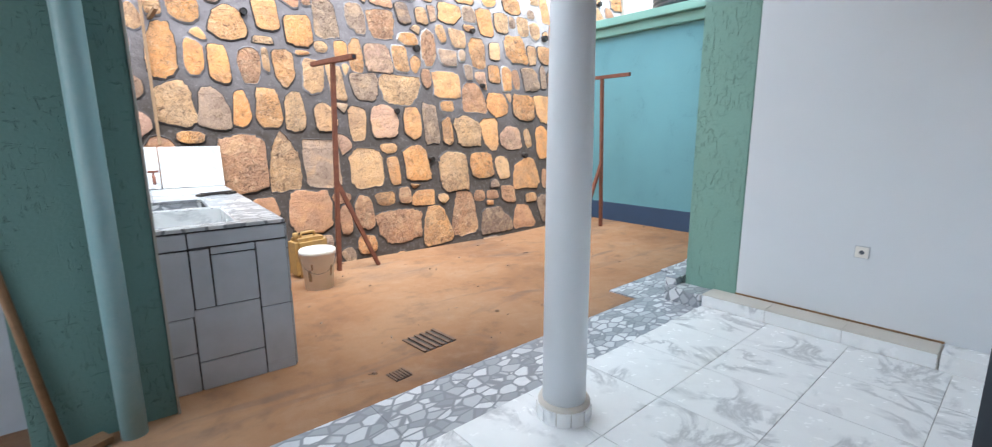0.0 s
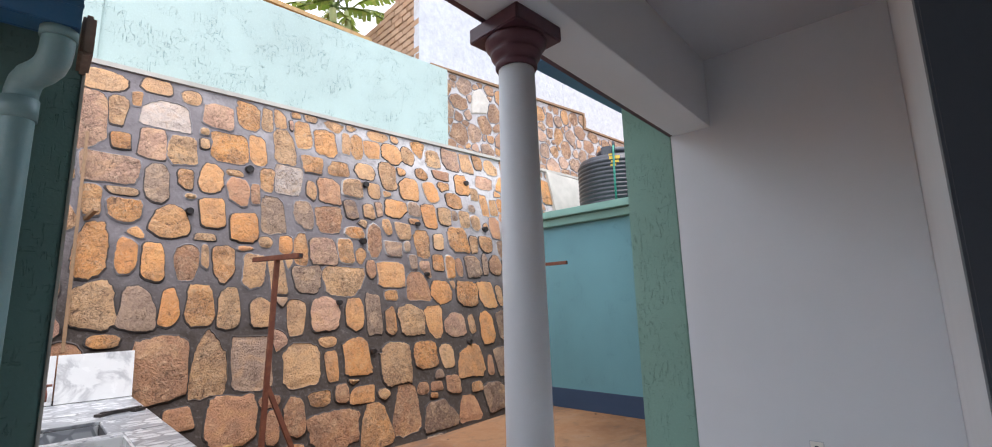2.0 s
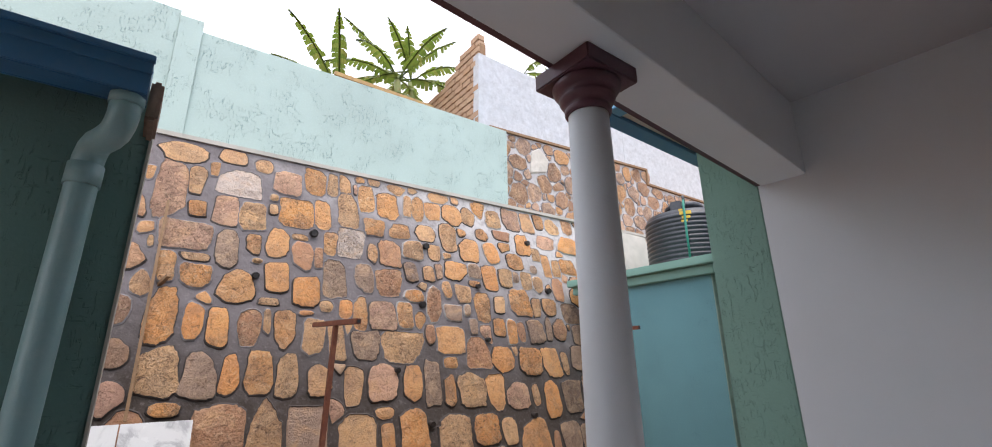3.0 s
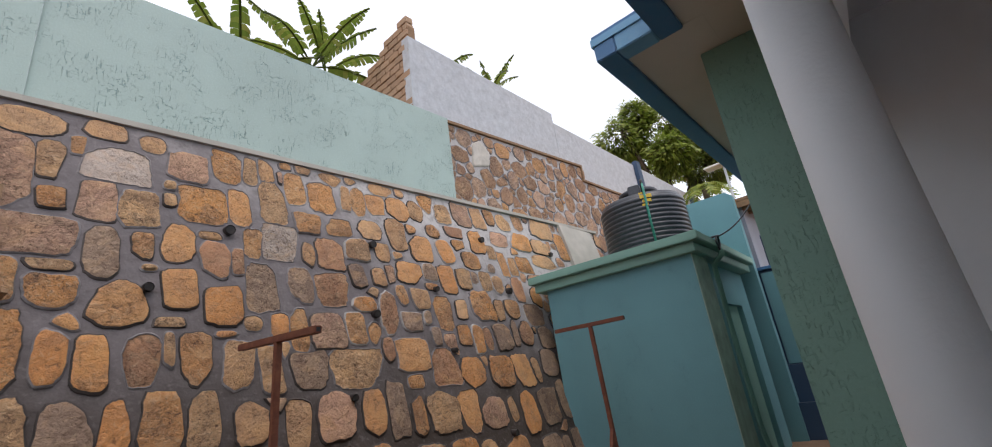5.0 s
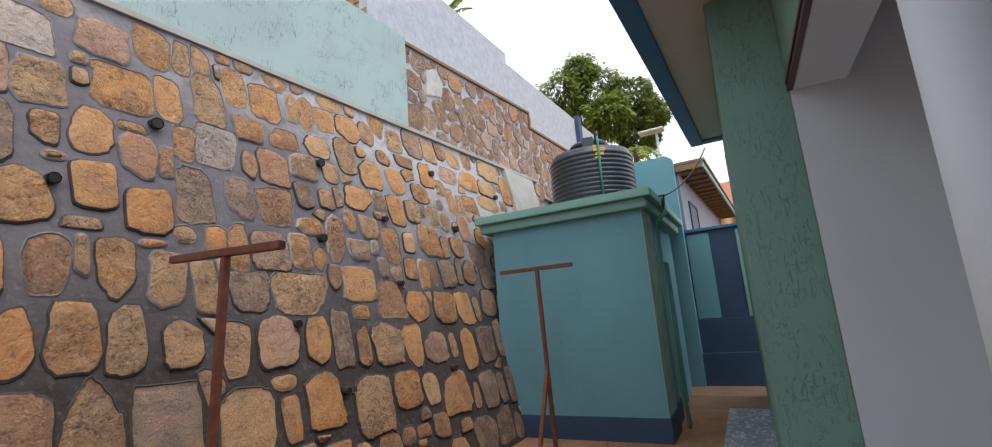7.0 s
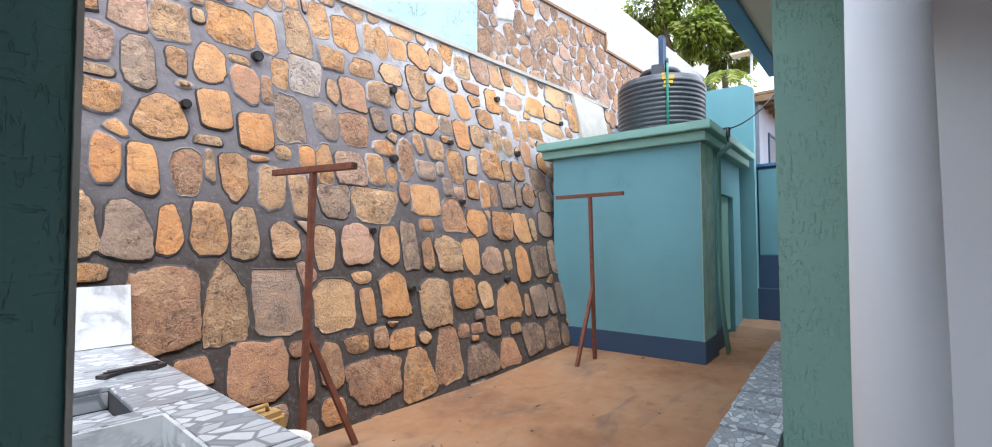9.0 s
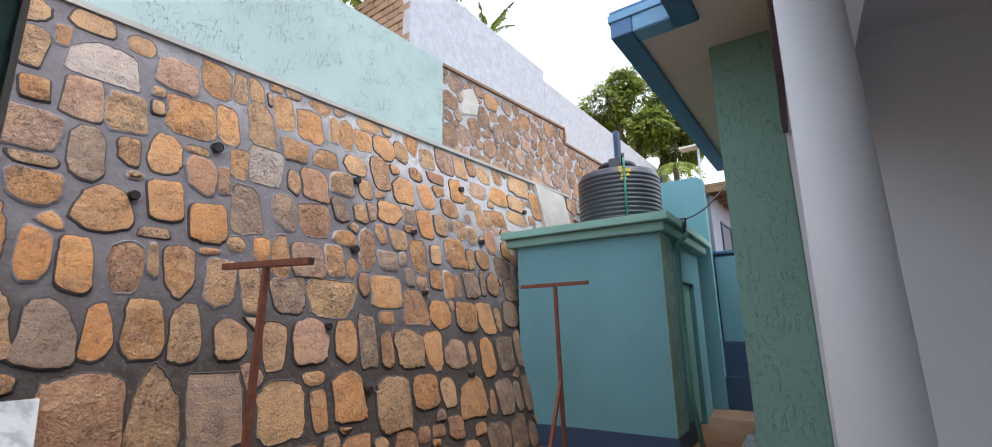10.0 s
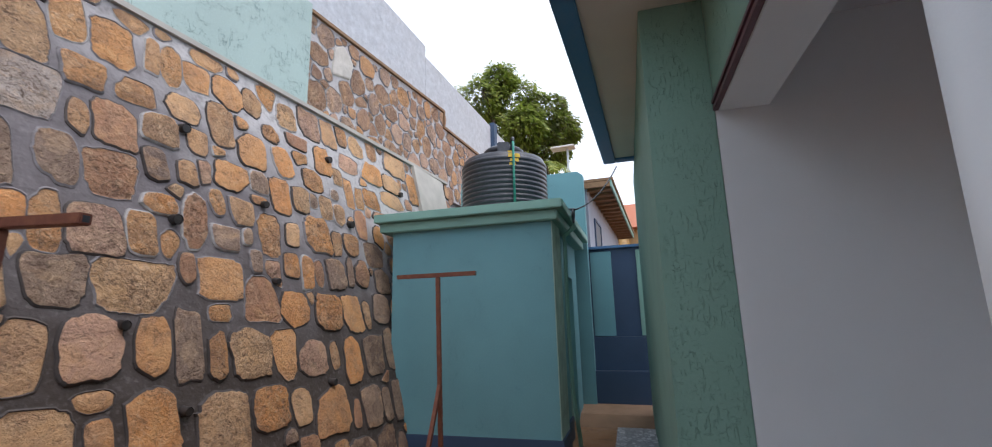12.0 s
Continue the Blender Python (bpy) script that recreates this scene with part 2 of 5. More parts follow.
def leaf_material(name, a, b, c):
    k = Mat(name, 0.5)
    col = k.ramp(k.n.new("ShaderNodeNewGeometry").outputs["Random Per Island"], [(0.0, a), (0.5, b), (1.0, c)])
    col = k.mix(k.math("MULTIPLY", k.noise(6, 3), 0.4), col, a)
    k.color(col)
    back = k.n.new("ShaderNodeBsdfTranslucent")
    k.l.new(k.mix(0.5, col, (0.25, 0.38, 0.05)), back.inputs["Color"])
    mixer = k.n.new("ShaderNodeMixShader")
    mixer.inputs[0].default_value = 0.42
    k.l.new(k.b.outputs[0], mixer.inputs[1])
    k.l.new(back.outputs[0], mixer.inputs[2])
    k.l.new(mixer.outputs[0], k.n["Material Output"].inputs["Surface"])
    return k.m


M_STONE = stone_material("sandstone")
M_STONE_UP = stone_material("brown_sandstone", 0.8)
M_MORTAR = mortar_material("grey_mortar")
# Edge colour round raised stones: a painted shadow line along the joint.
M_RIM = plaster("joint_shadow_line", (0.068, 0.056, 0.053), 0.7, 0.01, 0.9, 6)
M_LIP_DARK = plaster("dark_mortar_lip", (0.115, 0.095, 0.088), 0.55, 0.02, 0.9, 14)
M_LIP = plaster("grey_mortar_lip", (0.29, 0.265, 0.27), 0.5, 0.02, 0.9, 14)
M_LIP_PALE = plaster("pale_mortar_lip", (0.50, 0.47, 0.455), 0.55, 0.02, 0.9, 14)
M_BAND = stucco("pale_teal_stucco", (0.415, 0.535, 0.50), (0.15, 0.26, 0.26), 0.55)
M_GREEN = stucco("green_stucco", (0.205, 0.365, 0.305), (0.11, 0.23, 0.19), 0.15, 0.42, 0.006)
M_DKGREEN = stucco("dark_green_stucco", (0.125, 0.24, 0.225), (0.06, 0.13, 0.12), 0.4, 0.46, 0.008)
M_TEAL = stucco("teal_paint", (0.15, 0.35, 0.395), (0.10, 0.25, 0.29), 0.3, 0.54, 0.004)
M_STAIN = plaster("stained_green_paint", (0.40, 0.53, 0.46), 0.6, 0.006, 0.75, 5)
M_TRIMGREEN = plaster("green_paint", (0.22, 0.42, 0.36), 0.85, 0.004, 0.6)
M_NAVY = plaster("navy_paint", (0.036, 0.075, 0.145), 0.8, 0.006, 0.55)
# One white paint in two tones: walls darkened for the porch's light falloff.
M_COLUMN = plaster("white_lit_paint", (0.75, 0.785, 0.82), 0.93, 0.004, 0.55)
M_WHITE = plaster("white_dimmed_paint", (0.69, 0.72, 0.75), 0.95, 0.002, 0.6)
# Ceiling white greyed below the walls' tone, to dim the porch interior.
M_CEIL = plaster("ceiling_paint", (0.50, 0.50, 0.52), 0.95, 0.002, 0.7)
M_SOFFIT = plaster("cream_soffit", (0.62, 0.58, 0.52), 0.9, 0.003, 0.7)
M_GREYWALL = plaster("grey_render", (0.545, 0.575, 0.61), 0.80, 0.035, 0.9, 9)
M_CONCRETE = plaster("pale_concrete", (0.50, 0.47, 0.42), 0.75, 0.006, 0.85, 3)
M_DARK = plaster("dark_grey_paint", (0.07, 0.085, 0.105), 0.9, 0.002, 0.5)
M_BLUE = painted_metal("blue_sheet", (0.045, 0.155, 0.32), (0.08, 0.17, 0.3), 0.4, 0.4)
M_LIGHTBLUE = painted_metal("light_blue_sheet", (0.13, 0.33, 0.52), (0.2, 0.38, 0.52), 0.4, 0.4)
M_PIPE = painted_metal("teal_painted_pipe", (0.24, 0.40, 0.42), (0.33, 0.45, 0.46), 0.4, 0.4)
M_RUST = painted_metal("red_oxide_steel", (0.155, 0.05, 0.03), (0.26, 0.1, 0.05), 0.6, 0.65)
M_MAROON = painted_metal("maroon_paint", (0.085, 0.03, 0.045), (0.12, 0.05, 0.06), 0.4, 0.45)
M_MARBLE = marble_material("white_marble_tile")
M_PEBBLE = pebble_material("pebble_print_tile")
M_EARTH = earth_material("ochre_earth")
M_BLACK = painted_metal("black_plastic", (0.032, 0.036, 0.045), (0.06, 0.065, 0.08), 0.5, 0.32)
M_GREYTILE = plaster("grey_glazed_tile", (0.50, 0.53, 0.58), 0.8, 0.002, 0.3, 4)
M_GROUT = plaster("dark_grout", (0.09, 0.09, 0.095), 0.8, 0.003, 0.9)
M_PVC = painted_metal("dark_pipe_stub", (0.025, 0.022, 0.022), (0.08, 0.06, 0.05), 0.5, 0.5)


def part(name, bm, material, parent=None, label=""):
    """Links a bmesh as one mesh object."""
    me = bpy.data.meshes.new(name)
    bmesh.ops.recalc_face_normals(bm, faces=bm.faces)
    bm.to_mesh(me)
    bm.free()
    me.materials.append(material)
    ob = new(name, me)
    if parent is not None:
        ob.parent = parent
    if label:
        tagged(ob, label)
    return ob


def box(bm, x0, x1, y0, y1, z0, z1, bevel=0.0):
    r = bmesh.ops.create_cube(bm, size=1.0)
    vs = r["verts"]
    for v in vs:
        v.co = ((x0 + x1) / 2 + v.co.x * (x1 - x0), (y0 + y1) / 2 + v.co.y * (y1 - y0), (z0 + z1) / 2 + v.co.z * (z1 - z0))
    if bevel:
        es = list({e for v in vs for e in v.link_edges})
        bmesh.ops.bevel(bm, geom=es, offset=bevel, segments=2, affect="EDGES")
    return bm


def boxes(*rows, bevel=0.0):
    bm = bmesh.new()
    for r in rows:
        box(bm, *r, bevel=bevel)
    return bm


def lathe(bm, profile, n=32, x=0.0, y=0.0, closed=True):
    """Turns (radius, z) pairs round the upright axis through x, y."""
    rings = []
    for r, z in profile:
        rings.append([bm.verts.new((x + r * math.cos(2 * math.pi * i / n), y + r * math.sin(2 * math.pi * i / n), z)) for i in range(n)])
    for a, b in zip(rings, rings[1:]):
        for i in range(n):
            f = bm.faces.new((a[i], a[(i + 1) % n], b[(i + 1) % n], b[i]))
            f.smooth = True
    if closed:
        bm.faces.new(rings[0][::-1])
        bm.faces.new(rings[-1])
    return bm


def tube(bm, pts, r, n=10, caps=True):
    """A round tube along points."""
    pts = [Vector(p) for p in pts]
    rings = []
    for i, p in enumerate(pts):
        d = (pts[min(i + 1, len(pts) - 1)] - pts[max(i - 1, 0)]).normalized()
        a = d.orthogonal().normalized() if i == 0 else (ref - d * ref.dot(d)).normalized()
        ref = a
        b = d.cross(a)
        rings.append([bm.verts.new(p + r * (math.cos(2 * math.pi * k / n) * a + math.sin(2 * math.pi * k / n) * b)) for k in range(n)])
    for a, b in zip(rings, rings[1:]):
        for k in range(n):
            bm.faces.new((a[k], a[(k + 1) % n], b[(k + 1) % n], b[k])).smooth = True
    if caps:
        bm.faces.new(rings[0][::-1])
        bm.faces.new(rings[-1])
    return bm


def bar(bm, p, q, w, h):
    """A square bar from p to q."""
    p, q = Vector(p), Vector(q)
    d = (q - p).normalized()
    up = Vector((0, 0, 1)) if abs(d.z) < 0.9 else Vector((0, 1, 0))
    s = d.cross(up).normalized()
    t = s.cross(d)
    vs = [bm.verts.new(c + i * s * w / 2 + j * t * h / 2) for c in (p, q) for i, j in ((-1, -1), (1, -1), (1, 1), (-1, 1))]
    for f in ((0, 1, 2, 3), (7, 6, 5, 4), (0, 4, 5, 1), (1, 5, 6, 2), (2, 6, 7, 3), (3, 7, 4, 0)):
        bm.faces.new([vs[k] for k in f])
    return bm


def prism(bm, poly, y0, y1):
    """Extrudes an (x, z) outline from y0 to y1."""
    a = [bm.verts.new((x, y0, z)) for x, z in poly]
    b = [bm.verts.new((x, y1, z)) for x, z in poly]
    bm.faces.new(a)
    bm.faces.new(b[::-1])
    for i in range(len(a)):
        j = (i + 1) % len(a)
        bm.faces.new((a[i], a[j], b[j], b[i]))
    return bm


def empty(name, label, category, m=None, group="", kind=""):
    ob = new(name)
    tagged(ob, label, category, group, kind)
    if m is not None:
        ob.matrix_world = m
    return ob


def structure(name, bm, mat, label, m=None, category="wall"):
    ob = part(name, bm, mat)
    tagged(ob, label, category, "", "structure")
    if m is not None:
        ob.matrix_world = m
    return ob


HOUSE = pose(3.82, 1.78, 0, 0, 0, 4.0)
EAVE = pose(3.15, 2.775, -0.09, 0, 0, 1.3)
SHED = pose(6.0, 3.42, 0, 0, 0, 3.0)


FLOOR = -0.05  # top of the porch tiles


def ground_z(x):
    return -0.085 + 0.04 * max(0.0, min(x - 4.0, 2.0))


def wall_y(z):
    return 5.235 + 0.222 * z


COPE = 4.19  # top of the stone retaining wall where the parapet ends


def cope(x):
    return COPE + 0.019 * (x - 4.88)

# ---- ground ----
bm = bmesh.new()
xs = [-400, -60, -6, 0, 4, 5, 6, 12, 60, 400]
ys = [-400, -40, 5.6, 40, 400]
grid = [[bm.verts.new((x, y, ground_z(x))) for x in xs] for y in ys]
for j in range(len(ys) - 1):
    for i in range(len(xs) - 1):
        bm.faces.new((grid[j][i], grid[j][i + 1], grid[j + 1][i + 1], grid[j + 1][i]))
structure("ground", bm, M_EARTH, "bare ochre earth yard, trodden and stained", None, "ground")

# ---- porch and house ----
structure("porch_slab", boxes((-6.5, 0.0, -1.52, 0.17, -0.4, FLOOR - 0.012)), M_CONCRETE, "concrete slab under the porch tiles", HOUSE, "floor")
structure("wall_east", boxes((0.0, 0.2, -1.52, -0.002, -0.3, 3.5)), M_WHITE, "white painted plaster wall at the end of the porch", HOUSE)
structure("wall_house_side", boxes((-0.003, 4.6, 0.0, 0.43, -0.3, 3.77), bevel=0.006), M_GREEN, "green scratched stucco corner wall of the house", HOUSE)
structure("wall_house_back", boxes((-3.0, 0.2, -1.72, -1.522, -0.3, 3.5), (-6.5, -4.55, -1.72, -1.522, -0.3, 3.5), (-4.55, -3.0, -1.72, -1.522, 2.4, 3.5)), M_WHITE, "white painted house wall with a doorway onto the porch", HOUSE)
structure("door_frame", boxes((-3.06, -3.002, -1.80, -1.49, -0.08, 2.4), (-4.548, -4.49, -1.80, -1.49, -0.08, 2.4), (-4.49, -3.06, -1.80, -1.49, 2.34, 2.4), bevel=0.004), M_DARK, "dark grey painted steel door frame", HOUSE, "door frame")
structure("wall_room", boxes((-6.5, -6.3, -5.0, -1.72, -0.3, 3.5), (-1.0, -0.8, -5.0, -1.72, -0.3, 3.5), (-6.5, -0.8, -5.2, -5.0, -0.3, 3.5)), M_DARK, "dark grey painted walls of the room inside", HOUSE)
# Never in view: added to cut the light reaching the east wall.
structure("porch_end_light_block", boxes((-6.7, -6.5, -1.72, -0.33, -0.3, 3.5)), M_WHITE, "unseen white wall added to block light at the porch's open end", HOUSE)
structure("floor_room", boxes((-6.3, -1.0, -5.0, -1.522, -0.3, FLOOR)), M_CONCRETE, "pale floor of the room inside", HOUSE, "floor")
structure("ceiling", boxes((-6.5, 0.2, -5.2, -0.33, 3.5, 3.6)), M_CEIL, "plain porch ceiling, its white greyed to dim the porch", HOUSE, "ceiling")
structure("beam", boxes((-6.5, 0.0, -0.33, -0.022, 2.92, 3.6), bevel=0.004), M_WHITE, "white plastered porch beam resting on a round column", HOUSE, "beam")
structure("beam_facing", boxes((-6.5, -0.004, -0.02, 0.0, 3.0, 3.765)), M_GREEN, "green stucco outer face of the porch beam", HOUSE, "beam")
structure("trim", boxes((-6.5, -0.004, -0.02, 0.012, 2.925, 2.955), (-6.5, -0.004, -0.02, 0.004, 2.957, 2.972), (-6.5, -0.004, -0.02, 0.016, 2.974, 2.998)), M_MAROON, "maroon moulded trim under the green beam face", HOUSE, "trim")

# roof edge: soffit, fascia and gutter
roof = empty("roof_edge", "stepped roof overhang with blue metal fascia and cream soffit", "roof", EAVE, "", "structure")
part("soffit", boxes((0.17, 3.92, -0.75, -0.17, 3.86, 3.88), (-6.6, 0.17, -1.4, -0.61, 3.862, 3.882), (0.17, 0.9, -1.4, -0.75, 3.862, 3.882)), M_SOFFIT, roof, "cream painted soffit boards")
part("gutter", boxes((0.0, 4.07, -0.17, 0.0, 3.83, 4.02), bevel=0.008), M_BLUE, roof)
part("gutter", boxes((0.002, 0.17, -0.44, -0.172, 3.83, 4.02), bevel=0.008), M_LIGHTBLUE, roof, "light blue end of the roof gutter")
part("gutter", boxes((-6.6, 0.17, -0.612, -0.442, 3.832, 4.018), bevel=0.008), M_BLUE, roof)
part("gutter", boxes((3.92, 4.068, -1.5, -0.172, 3.832, 4.018), bevel=0.008), M_BLUE, roof)
part("lip", boxes((-0.012, -0.001, -0.44, 0.012, 3.965, 4.03), (-0.001, 4.07, 0.001, 0.012, 3.965, 4.03), bevel=0.003), M_LIGHTBLUE, roof, "light blue gutter lip")
part("roof_sheet", boxes((-6.6, 4.07, -8.0, -0.62, 4.03, 4.06), (0.0, 4.07, -0.62, 0.0, 4.03, 4.06)), M_BLUE, roof)

# round column with moulded capital
col_m = pose(1.64, 1.55, 0)
column = empty("column", "white round plastered porch column with maroon moulded capital", "column", col_m)
part("shaft", lathe(bmesh.new(), [(0.108, 0.02), (0.105, 1.2), (0.09, 2.70)], 40), M_COLUMN, column)
ring = part("base_ring", lathe(bmesh.new(), [(0.130, FLOOR), (0.130, 0.03), (0.126, 0.042), (0.09, 0.043)], 40), M_SOFFIT, column, "cream mortar ring at the column foot")
for i in range(12):
    a0, a1 = math.pi * (i + 0.04) / 6, math.pi * (i + 0.96) / 6
    arc = [(0.138 * math.cos(a0 + (a1 - a0) * q / 3), 0.138 * math.sin(a0 + (a1 - a0) * q / 3)) for q in range(4)] + [(0.129 * math.cos(a0 + (a1 - a0) * q / 3), 0.129 * math.sin(a0 + (a1 - a0) * q / 3)) for q in (3, 2, 1, 0)]
    bm = bmesh.new()
    lo, hi = [bm.verts.new((x, y, FLOOR)) for x, y in arc], [bm.verts.new((x, y, 0.022)) for x, y in arc]
    bm.faces.new(lo)
    bm.faces.new(hi)
    for q in range(8):
        bm.faces.new((lo[q], lo[(q + 1) % 8], hi[(q + 1) % 8], hi[q]))
    part("tile", bm, M_MARBLE, ring)
bm = lathe(bmesh.new(), [(0.098, 2.689), (0.105, 2.701), (0.105, 2.718), (0.098, 2.727), (0.112, 2.739), (0.125, 2.760), (0.128, 2.773), (0.12, 2.781), (0.138, 2.794), (0.152, 2.815), (0.156, 2.832), (0.15, 2.840)], 40)
box(bm, -0.165, 0.165, -0.165, 0.165, 2.84, 2.922, bevel=0.006)
part("capital", bm, M_MAROON, column, "maroon moulded capital with square top")

# ---- stone retaining wall: backing ----
X0, X1 = -3.2, 8.85


def leaning(bm, x0, x1, z0, z1, d0, d1):
    """A slab that follows the leaning face, d0 to d1 in front of it."""
    vs = []
    for x in (x0, x1):
        for z, d in ((z0, d0), (z0, d1), (z1, d1), (z1, d0)):
            vs.append(bm.verts.new((x, wall_y(z) - d, z)))
    for f in ((0, 1, 2, 3), (7, 6, 5, 4), (0, 4, 5, 1), (1, 5, 6, 2), (2, 6, 7, 3), (3, 7, 4, 0)):
        bm.faces.new([vs[k] for k in f])
    return bm


retaining = empty("retaining_wall", "leaning retaining wall of orange sandstone set in grey mortar", "wall", None, "", "structure")
bm = bmesh.new()
vs = [bm.verts.new((x, wall_y(z) + d, z)) for x in (X0, X1) for z, d in ((-0.5, 0), (-0.5, 0.4), (cope(x), 0.4), (cope(x), 0))]
for f in ((0, 1, 2, 3), (7, 6, 5, 4), (0, 4, 5, 1), (1, 5, 6, 2), (2, 6, 7, 3), (3, 7, 4, 0)):
    bm.faces.new([vs[k] for k in f])
part("mortar_face", bm, M_MORTAR, retaining, "rough grey mortar")


def along(x0, x1, up0, up1, top0, top1):
    """An upright outline whose foot follows the coping."""
    return [(x0, cope(x0) + up0), (x1, cope(x1) + up0), (x1, top1 if top1 else cope(x1) + up1), (x0, top0 if top0 else cope(x0) + up1)]


CY = wall_y(COPE)
structure("coping", prism(bmesh.new(), along(X0, X1, 0.0, 0.05, 0, 0), CY - 0.05, CY + 0.35), M_CONCRETE, "thin pale concrete coping on the stone wall", None, "coping")
structure("wall_band", prism(bmesh.new(), along(0.26, 4.88, 0.05, 0, 5.51, 5.63), CY - 0.02, CY + 0.16), M_BAND, "pale teal stucco parapet wall above the stone wall")
structure("wall_band_pier", prism(bmesh.new(), along(0.02, 0.258, 0.05, 0, 5.62, 5.63), CY - 0.05, CY + 0.18), M_BAND, "pale teal stucco pier of the parapet wall")
structure("wall_band_west", prism(bmesh.new(), along(-4.5, 0.018, 0.05, 0, 5.70, 5.70), CY - 0.02, CY + 0.16), M_BAND, "pale teal stucco parapet wall beside the pier")
structure("terrace", boxes((-40, 60, CY + 0.5, 60, 0, 4.1)), M_EARTH, "earth terrace behind the retaining wall", None, "ground")
structure("wall_grey", boxes((4.62, 8.85, 6.62, 6.8, 4.05, 7.45), (8.85, 30, 6.62, 6.8, 4.05, 7.2), bevel=0.004), M_GREYWALL, "rough grey rendered boundary wall")


# ---- shed and what stands behind it ----
shed = empty("shed", "small teal painted flat-roofed shed with a dark blue plinth", "shed", SHED)
for r in ((0.0, 0.18, 0.0, 2.1, -0.2, 2.76), (0.18, 0.62, 0.0, 0.18, -0.2, 2.76), (0.62, 1.35, 0.06, 0.22, -0.2, 2.76), (1.35, 2.15, 0.06, 0.22, 2.2, 2.76), (2.15, 2.7, 0.06, 0.22, -0.2, 2.76), (0.18, 2.7, 1.95, 2.1, -0.2, 2.76), (2.55, 2.7, 0.22, 1.95, -0.2, 2.76)):
    part("wall", boxes(r), M_TEAL, shed)
part("pilaster", boxes((0.003, 0.6, -0.012, 0.02, 0.26, 2.75), bevel=0.004), M_STAIN, shed, "green stained side strip of the shed")
part("plinth", boxes((-0.016, 0.64, -0.03, 2.1, -0.2, 0.27), (0.64, 1.35, 0.03, 0.2, -0.2, 0.27), bevel=0.005), M_NAVY, shed, "dark blue painted plinth")
part("roof_slab", boxes((-0.09, 2.75, -0.09, 2.25, 2.74, 2.86), (-0.17, 2.8, -0.17, 2.3, 2.862, 2.97), bevel=0.01), M_TRIMGREEN, shed, "stepped green concrete roof edge")
shed_door = part("door", boxes((1.36, 2.14, 0.13, 0.16, 0.1, 2.2), bevel=0.004), M_TRIMGREEN, shed, "closed green metal door")
part("handle", boxes((1.44, 1.47, 0.09, 0.13, 1.0, 1.14), bevel=0.004), M_DARK, shed_door, "small dark door pull")

# ribbed water tank on the shed roof
tank = empty("water_tank", "black ribbed plastic water tank on the shed roof", "water tank", SHED @ pose(1.35, 0.92, 2.97))
prof = [(0.62, 0.0), (0.64, 0.02)]
for i in range(13):
    z = 0.035 + i * 0.070
    prof += [(0.646, z), (0.660, z + 0.010), (0.665, z + 0.030), (0.660, z + 0.050), (0.646, z + 0.060)]
prof += [(0.64, 0.95), (0.62, 1.01), (0.45, 1.05), (0.3, 1.06)]
part("body", lathe(bmesh.new(), prof, 56), M_BLACK, tank)
part("lid", lathe(bmesh.new(), [(0.29, 1.04), (0.29, 1.14), (0.315, 1.14), (0.315, 1.20), (0.28, 1.23), (0.1, 1.245)], 40), M_BLACK, tank, "black screw lid")
for a in (-45, 75, 195):
    lug = part("lug", boxes((0.40, 0.57, -0.09, 0.09, 0.98, 1.17), bevel=0.015), M_BLACK, tank, "moulded lifting lug")
    lug.matrix_basis = pose(0, 0, 0, 0, 0, a)
M_HOSE = painted_metal("green_hose", (0.02, 0.22, 0.16), (0.05, 0.28, 0.2), 0.3, 0.4)
M_YELLOW = painted_metal("yellow_print", (0.62, 0.40, 0.03), (0.5, 0.33, 0.05), 0.4, 0.5)
bm = bmesh.new()
for a0, z0, w, h in ((-0.10, 1.0, 0.26, 0.055), (-0.06, 0.935, 0.19, 0.045), (-0.08, 0.88, 0.14, 0.035), (-0.11, 1.065, 0.09, 0.03)):
    for i in range(6):
        q = 3.60 + a0 + w * i / 6
        q2 = q + w / 6.0
        vs = [bm.verts.new((0.670 * math.cos(t), 0.670 * math.sin(t), z - 0.1)) for t, z in ((q, z0), (q2, z0), (q2, z0 + h), (q, z0 + h))]
        bm.faces.new(vs)
part("printed_mark", bm, M_YELLOW, tank, "yellow printed marking on the tank")
part("hose", tube(bmesh.new(), [(-0.58, -0.30, 1.14), (-0.61, -0.31, 1.03), (-0.625, -0.31, 0.6), (-0.62, -0.31, 0.01)], 0.018), M_HOSE, tank, "green overflow hose")
part("fitting", tube(bmesh.new(), [(-0.44, -0.24, 1.04), (-0.44, -0.24, 1.18), (-0.51, -0.27, 1.22), (-0.58, -0.30, 1.20), (-0.58, -0.30, 1.10)], 0.02), M_BLACK, tank, "black inlet elbow")

# pipes and wire down the shed's side
for i, (u, r) in enumerate(((0.64, 0.018), (0.72, 0.014), (0.80, 0.012))):
    bm = tube(bmesh.new(), [(u, -0.18, 2.9), (u, -0.20, 2.78), (u, -0.06, 2.66), (u + 0.01, -0.045, 1.6), (u - 0.015, -0.06, 0.7), (u + 0.05, -0.12, 0.02)], r, 8)
    p = part("water_pipe", bm, M_TRIMGREEN)
    tagged(p, "thin green plastic water pipe down the shed wall", "pipe", "pipes on the shed")
    p.matrix_world = SHED
bm = tube(bmesh.new(), [(0.55, -0.16, 2.98), (0.62, -0.22, 3.0), (0.7, -0.2, 2.9), (0.62, -0.2, 2.82), (0.56, -0.2, 2.9), (0.6, -0.2, 3.0)], 0.014, 8)
tagged(part("coiled_wire", bm, M_BLACK), "loop of black cable at the shed roof corner", "cable").matrix_world = SHED
pts = []
